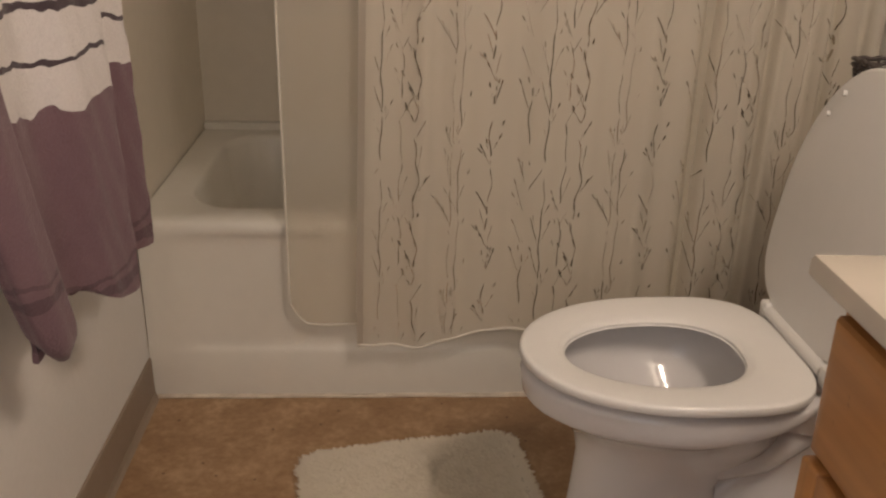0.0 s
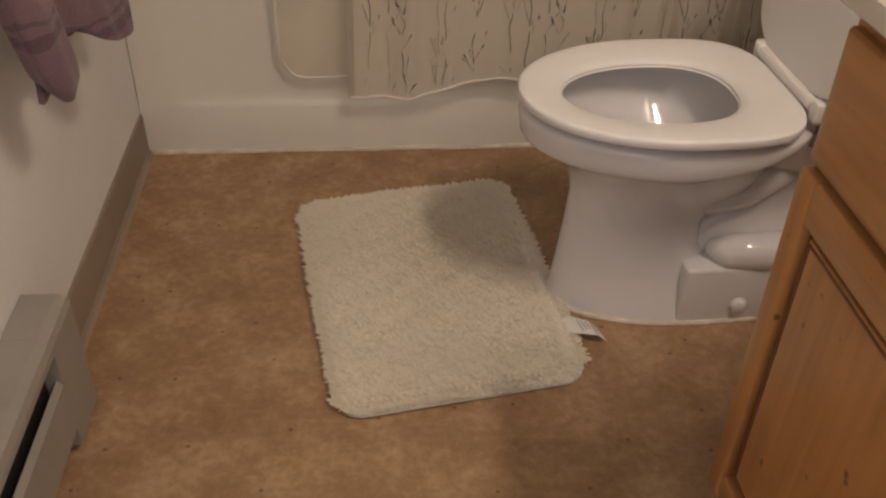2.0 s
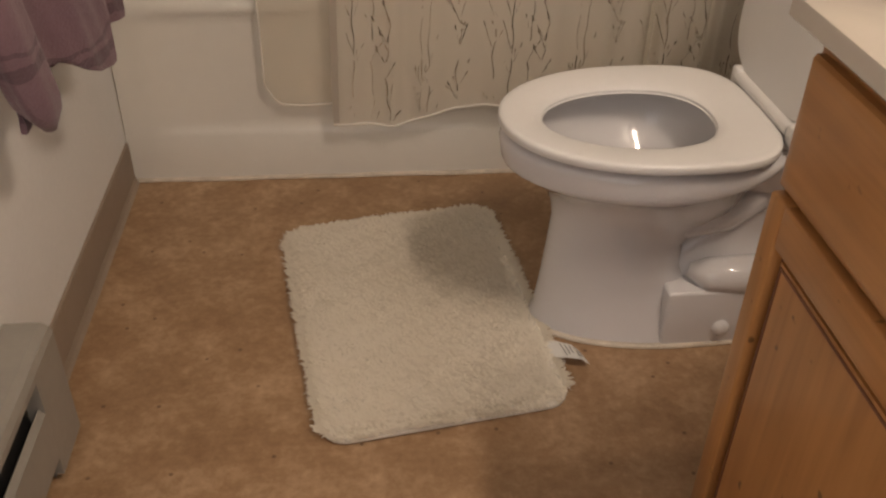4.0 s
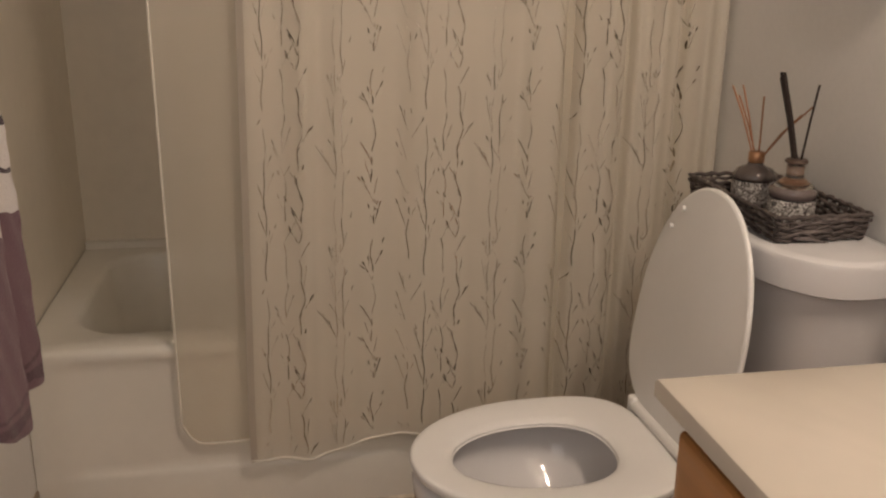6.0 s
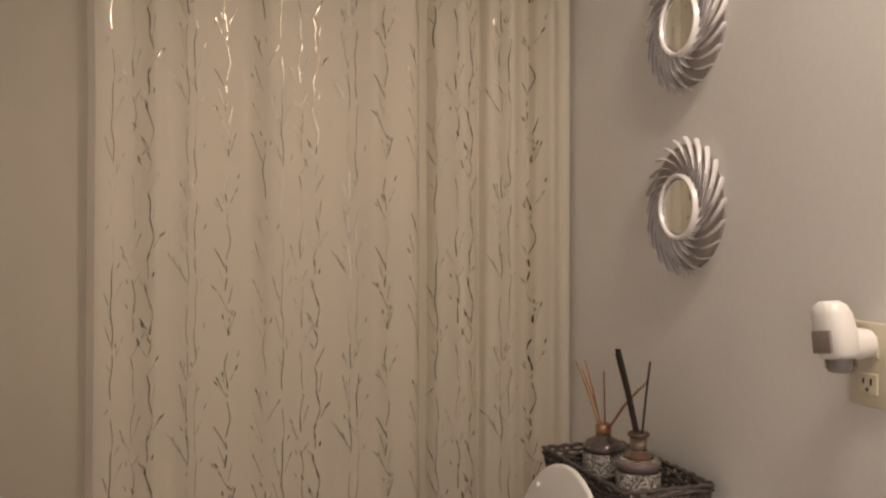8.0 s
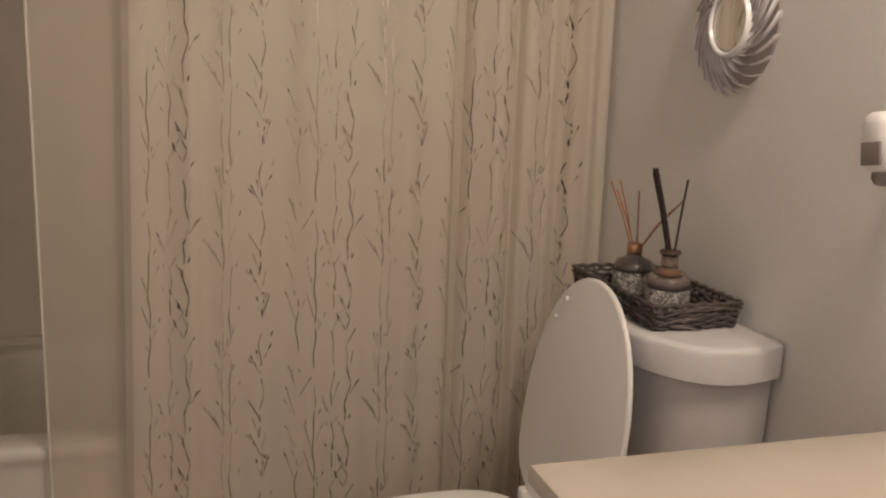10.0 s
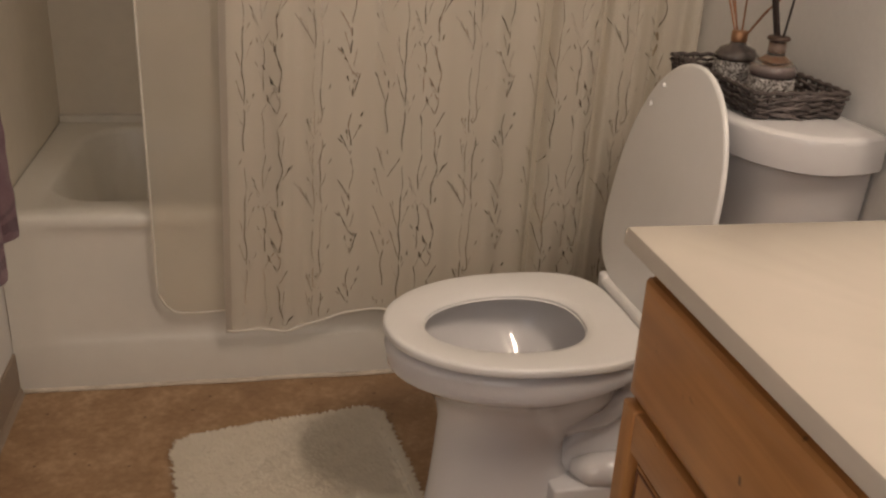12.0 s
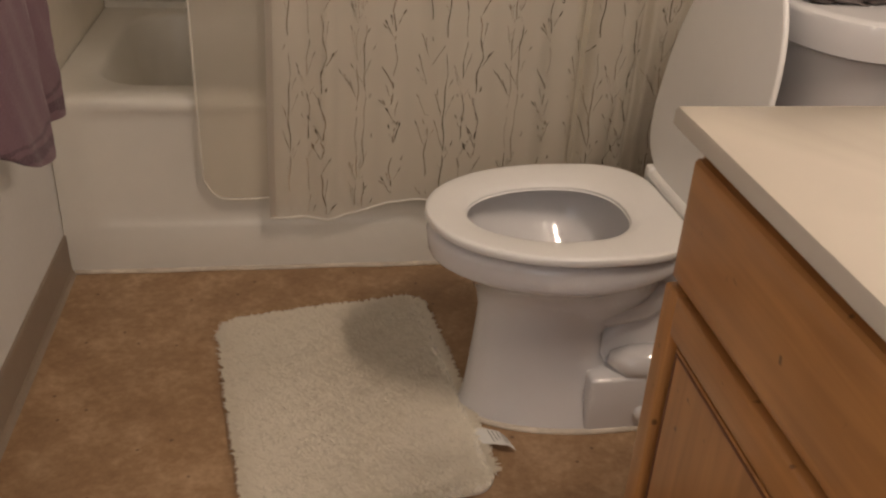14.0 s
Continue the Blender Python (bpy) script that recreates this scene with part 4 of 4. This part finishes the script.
# ---- baseboard heater ----
def heater():
    h = thing("baseboard_heater", "beige steel electric baseboard heater along the wall", "heater")
    y1, y0, top, d = -0.80, -2.3, 0.232, 0.068
    prof = [(0.001, 0.018), (0.001, top), (d - 0.016, top), (d - 0.004, top - 0.006), (d, top - 0.018), (d, 0.018)]
    part("end_cap", loft([[(x, y, z) for x, z in prof] for y in (y1 - 0.10, y1 - 0.003, y1)]), HEATER, h)
    part("back_plate", box((0.001, y0, 0.018), (0.006, y1 - 0.1003, top - 0.001)), HEATER, h)
    prof = [(0.0065, top - 0.003), (0.0065, top), (d - 0.016, top), (d - 0.004, top - 0.006), (d, top - 0.018), (d, top - 0.030), (d - 0.003, top - 0.030), (d - 0.004, top - 0.016), (d - 0.016, top - 0.003)]
    part("top_cover", loft([[(x, y, z) for x, z in prof] for y in (y0, y1 - 0.1003)]), HEATER, h)
    prof = [(d, top - 0.088), (d - 0.008, top - 0.078), (d - 0.010, top - 0.080), (d - 0.003, top - 0.090), (d - 0.003, 0.055), (d - 0.012, 0.042), (d - 0.010, 0.040), (d, 0.053)]
    part("front_panel", loft([[(x, y, z) for x, z in prof] for y in (y0, y1 - 0.1003)]), HEATER, h)
    part("element_box", box((0.0065, y0 + 0.01, 0.05), (0.045, y1 - 0.103, top - 0.02)), BLACK, h, "black heating element")
    part("leg", box((0.002, y1 - 0.09, 0.0), (0.05, y1 - 0.06, 0.018)), HEATER, h)
    part("leg", box((0.002, y0 + 0.06, 0.0), (0.05, y0 + 0.09, 0.018)), HEATER, h)
    return h


heater()


# ---- towel on a swing arm ----
ARM0, ARM1 = Vector((0.03, -0.86, 1.215)), Vector((0.205, -0.165, 1.232))


def towel_arm():
    a = thing("towel_arm", "dark bronze towel arm fixed to the wall", "towel rack")
    part("wall_plate", tube([(0, -0.865, 1.215), (0.008, -0.865, 1.215), (0.012, -0.865, 1.215)], 0.032, 20, taper=[1, 1, 0.7]), BRONZE, a, smooth=True, shade=40)
    part("post", tube([(0.010, -0.865, 1.215), (0.036, -0.865, 1.215)], 0.012, 12), BRONZE, a, smooth=True, shade=50)
    d = ARM1 - ARM0
    pts = [ARM0 + d * u + Vector((0, 0, -0.012 * math.sin(math.pi * u))) for u in np.linspace(0, 0.96, 14)] + [ARM1 + Vector((0.002, 0.008, 0.004)), ARM1 + Vector((0.004, 0.018, 0.012))]
    part("bar", tube(pts, 0.0105, 12, taper=[1] * 12 + [0.95, 0.8, 0.9, 0.7]), BRONZE, a, smooth=True, shade=60)
    return a


towel_arm()


def towel():
    t = thing("bath_towel", "plum bath towel with white striped border over a towel arm", "towel")
    d = Vector((ARM1.x - ARM0.x, ARM1.y - ARM0.y, 0)).normalized()
    nrm = Vector((d.y, -d.x, 0))
    def dyed(ob, shift):
        """Each fall carries the woven border at its own height."""
        at = ob.data.attributes.new("height", "FLOAT", "POINT")
        for k, v in enumerate(ob.data.vertices):
            at.data[k].value = v.co.z + shift
        return ob
    def fall(name, s0, s1, off, low, phase, wave, gather, shift, folds=9.5):
        """One hanging layer from the arm down, with soft vertical folds and a rolled hem."""
        ns, nz, top = 40, 64, 1.228
        bm = bmesh.new()
        grid = {}
        for side in (0, 1):
            for i in range(ns + 1):
                u = i / ns
                zl = low(u)
                for k in range(nz + 1):
                    v = k / nz
                    z = zl + (top - zl) * v
                    s = s0 + (s1 - s0) * u
                    mid = (s0 + s1) / 2
                    s = mid + (s - mid) * (1 - gather * v ** 1.3)
                    drop = 1 - v
                    o = 0.013 + off * min(1, drop * 3.0) + wave * min(1, drop * 2.0) * math.sin(phase + u * folds + 0.9 * v) + 0.3 * wave * math.sin(phase * 2 + u * folds * 2.2 + v * 2)
                    thick = 0.007 + 0.004 * math.exp(-((z - zl - 0.008) / 0.007) ** 2)
                    p = ARM0 + d * s + nrm * (o + (0.5 - side) * thick)
                    r = 0.0012 * math.sin(i * 0.9 + k * 0.55) + 0.0006 * math.sin(i * 3.1 + k * 1.3)
                    grid[side, i, k] = bm.verts.new((p.x + r, p.y, z))
        for i in range(ns):
            for k in range(nz):
                for side in (0, 1):
                    q = [grid[side, i, k], grid[side, i + 1, k], grid[side, i + 1, k + 1], grid[side, i, k + 1]]
                    bm.faces.new(q if side == 0 else q[::-1])
        for i in range(ns):
            for k in (0, nz):
                bm.faces.new((grid[0, i, k], grid[1, i, k], grid[1, i + 1, k], grid[0, i + 1, k]))
        for k in range(nz):
            for i in (0, ns):
                bm.faces.new((grid[0, i, k], grid[0, i, k + 1], grid[1, i, k + 1], grid[1, i, k]))
        return dyed(part(name, bm, TERRY, t, smooth=True, shade=70), shift)
    fall("back_fall", 0.24, 0.482, -0.016, lambda u: 0.556 - 0.012 * u, 1.0, 0.006, 0.30, 0.0, 6.0)
    fall("middle_fall", 0.115, 0.378, 0.012, lambda u: 0.512 + 0.055 * math.exp(-((u - 0.42) / 0.26) ** 2), 2.6, 0.012, 0.22, 0.028, 6.5)
    fall("wall_fall", 0.02, 0.30, -0.045, lambda u: 0.60 + 0.02 * math.sin(u * 4), 0.9, 0.006, 0.14, 0.25)
    # the near edge gathers into a soft roll that hangs lowest
    rings = []
    for k in range(44):
        z = 0.517 + 0.705 * k / 43
        v = (z - 0.5) / 0.72
        s = 0.158 - 0.105 * min(1, v / 0.55) ** 0.9 + 0.05 * max(0, v - 0.55)
        wide, deep = 0.034 + 0.030 * min(1, v / 0.6), 0.030 - 0.010 * v
        close = [0.55, 0.85, 0.97][k] if k < 3 else 1.0
        ring = []
        for i in range(36):
            a = 2 * math.pi * i / 36
            r = close * (1 + 0.07 * math.sin(3 * a + 1 + 2.5 * v) + 0.04 * math.sin(7 * a + v * 9))
            p = ARM0 + d * (s + wide * r * math.cos(a)) + nrm * (0.030 + 0.012 * (1 - v) + deep * r * math.sin(a))
            ring.append((p.x, p.y, z + 0.006 * math.sin(a * 2)))
        rings.append(ring)
    dyed(part("near_roll", loft(rings), TERRY, t, "rolled near edge", smooth=True, shade=70), -0.045)
    return t


towel()


# ---- bath rug ----
RUG = [(0.364, -0.252), (0.802, -0.170), (0.874, -0.792), (0.458, -0.864)]


def rug_at(u, v):
    a, b, c, e = [Vector((*p, 0)) for p in RUG]
    return a * (1 - u) * (1 - v) + b * u * (1 - v) + c * u * v + e * (1 - u) * v


def rug_outline(n=72, r=0.10, grow=0.0):
    pts = []
    rx, ry = r, r * 0.7
    for cx, cy, a0 in ((1 - rx, ry, -90), (1 - rx, 1 - ry, 0), (rx, 1 - ry, 90), (rx, ry, 180)):
        for k in range(n // 4):
            a = radians(a0 + 90 * k / (n // 4 - 1))
            pts.append((cx + (rx + grow) * math.cos(a), cy + (ry + grow * 0.7) * math.sin(a)))
    return pts


def rug_wave(u, v):
    return 0.004 * math.exp(-((v - 1.0) / 0.05) ** 2) * (0.6 + 0.5 * math.sin(u * 5)) + 0.003 * math.sin(u * 4 + v * 3) ** 2


def bath_rug():
    r = thing("bath_rug", "cream shaggy bath rug with rounded corners on the floor", "rug")
    ring = rug_outline()
    inner = rug_outline(grow=-0.012)
    def at(us, z):
        return [tuple(rug_at(u, v) + Vector((0, 0, z + rug_wave(u, v)))) for u, v in us]
    part("backing", loft([at(ring, 0.0015), at(ring, 0.007), at(inner, 0.011)]), BACKING, r, "pale woven backing and edge")
    # pile: thousands of tapered, leaning tufts
    rng = np.random.default_rng(3)
    N = 52000
    u, v = rng.uniform(0, 1, N), rng.uniform(0, 1, N)
    rx, ry = 0.10, 0.07
    du, dv = np.maximum(0, np.maximum(rx - u, u - (1 - rx))) / rx, np.maximum(0, np.maximum(ry - v, v - (1 - ry))) / ry
    keep = du ** 2 + dv ** 2 < 0.985
    u, v = u[keep], v[keep]
    N = len(u)
    P = np.array(RUG)
    base = (P[0][None] * ((1 - u) * (1 - v))[:, None] + P[1][None] * (u * (1 - v))[:, None] + P[2][None] * (u * v)[:, None] + P[3][None] * ((1 - u) * v)[:, None])
    wave = 0.004 * np.exp(-((v - 1.0) / 0.05) ** 2) * (0.6 + 0.5 * np.sin(u * 5)) + 0.003 * np.sin(u * 4 + v * 3) ** 2
    swirl = 2.7 + 0.3 * np.sin(base[:, 0] * 19 + 1.3) + 0.3 * np.cos(base[:, 1] * 15) + 0.3 * np.sin(base[:, 0] * 61 - base[:, 1] * 83 + np.sin(base[:, 1] * 37)) + 0.35 * np.sin(base[:, 0] * 147 + base[:, 1] * 171 + 2 * np.sin(base[:, 0] * 51)) + rng.normal(0, 0.6, N)
    edge = np.minimum(np.minimum(u, 1 - u), np.minimum(v, 1 - v) * 1.4)
    out = np.arctan2(base[:, 1] - base[:, 1].mean(), base[:, 0] - base[:, 0].mean())
    swirl = np.where((edge < 0.03) & (v < 0.93), out + rng.normal(0, 0.5, N), swirl)
    lean = rng.uniform(0.013, 0.025, N) * np.where(v > 0.96, 0.5, np.where(edge < 0.03, 0.95, 1))
    clump = 0.5 + 0.5 * np.sin(base[:, 0] * 173 + 3 * np.sin(base[:, 1] * 61)) * np.sin(base[:, 1] * 191 + 3 * np.sin(base[:, 0] * 47))
    h = (rng.uniform(0.006, 0.0105, N) + 0.002 * clump) * np.where(edge < 0.03, 0.7, 1)
    wid = rng.uniform(0.0018, 0.0034, N)
    ang = swirl + 1.571 + rng.normal(0, 0.25, N)
    V = np.zeros((N, 7, 3))
    z0 = 0.007 + wave
    for j, (t, s) in enumerate(((0, 1), (0, -1), (0.5, 0.95), (0.5, -0.95), (0.85, 0.6), (0.85, -0.6), (1, 0))):
        V[:, j, 0] = base[:, 0] + np.cos(swirl) * lean * t ** 1.4 + np.cos(ang) * wid * s
        V[:, j, 1] = base[:, 1] + np.sin(swirl) * lean * t ** 1.4 + np.sin(ang) * wid * s
        V[:, j, 2] = z0 + h * t * (1 - 0.15 * t)
    faces = []
    for k in range(N):
        o = 7 * k
        faces += [(o, o + 1, o + 3, o + 2), (o + 2, o + 3, o + 5, o + 4), (o + 4, o + 5, o + 6)]
    me = bpy.data.meshes.new("shag")
    me.from_pydata(V.reshape(-1, 3).tolist(), [], faces)
    me.materials.append(PILE)
    ob = new("shag", me)
    ob.parent = r
    tagged(ob, "long cream shag pile", kind="stuff")
    # sewn-in care label
    rows = [((0.846, -0.636, 0.010), (0.858, -0.680, 0.011)), ((0.872, -0.644, 0.017), (0.882, -0.692, 0.019)), ((0.898, -0.652, 0.014), (0.906, -0.700, 0.021)), ((0.913, -0.658, 0.003), (0.922, -0.705, 0.011))]
    def on_label(u, v):
        k = min(2, int(u * 3))
        f = u * 3 - k
        a, b = Vector(rows[k][0]).lerp(Vector(rows[k + 1][0]), f), Vector(rows[k][1]).lerp(Vector(rows[k + 1][1]), f)
        return a.lerp(b, v)
    tag = part("care_label", loft([[on_label(u, v) for v in (0.0, 0.25, 0.5, 0.75, 1.0)] for u in np.linspace(0, 1, 13)], False, False, closed=False), TAGMAT, r, "white care label with grey print", smooth=True)
    lift = Vector((0, 0, 0.0008))
    for k in range(6):
        u = 0.36 + k * 0.10
        part("print_line", loft([[on_label(u + e, v) + lift for v in (0.14, 0.5, 0.86 - 0.12 * (k % 3))] for e in (0.0, 0.03)], False, False, closed=False), INK, tag)
    return r


bath_rug()
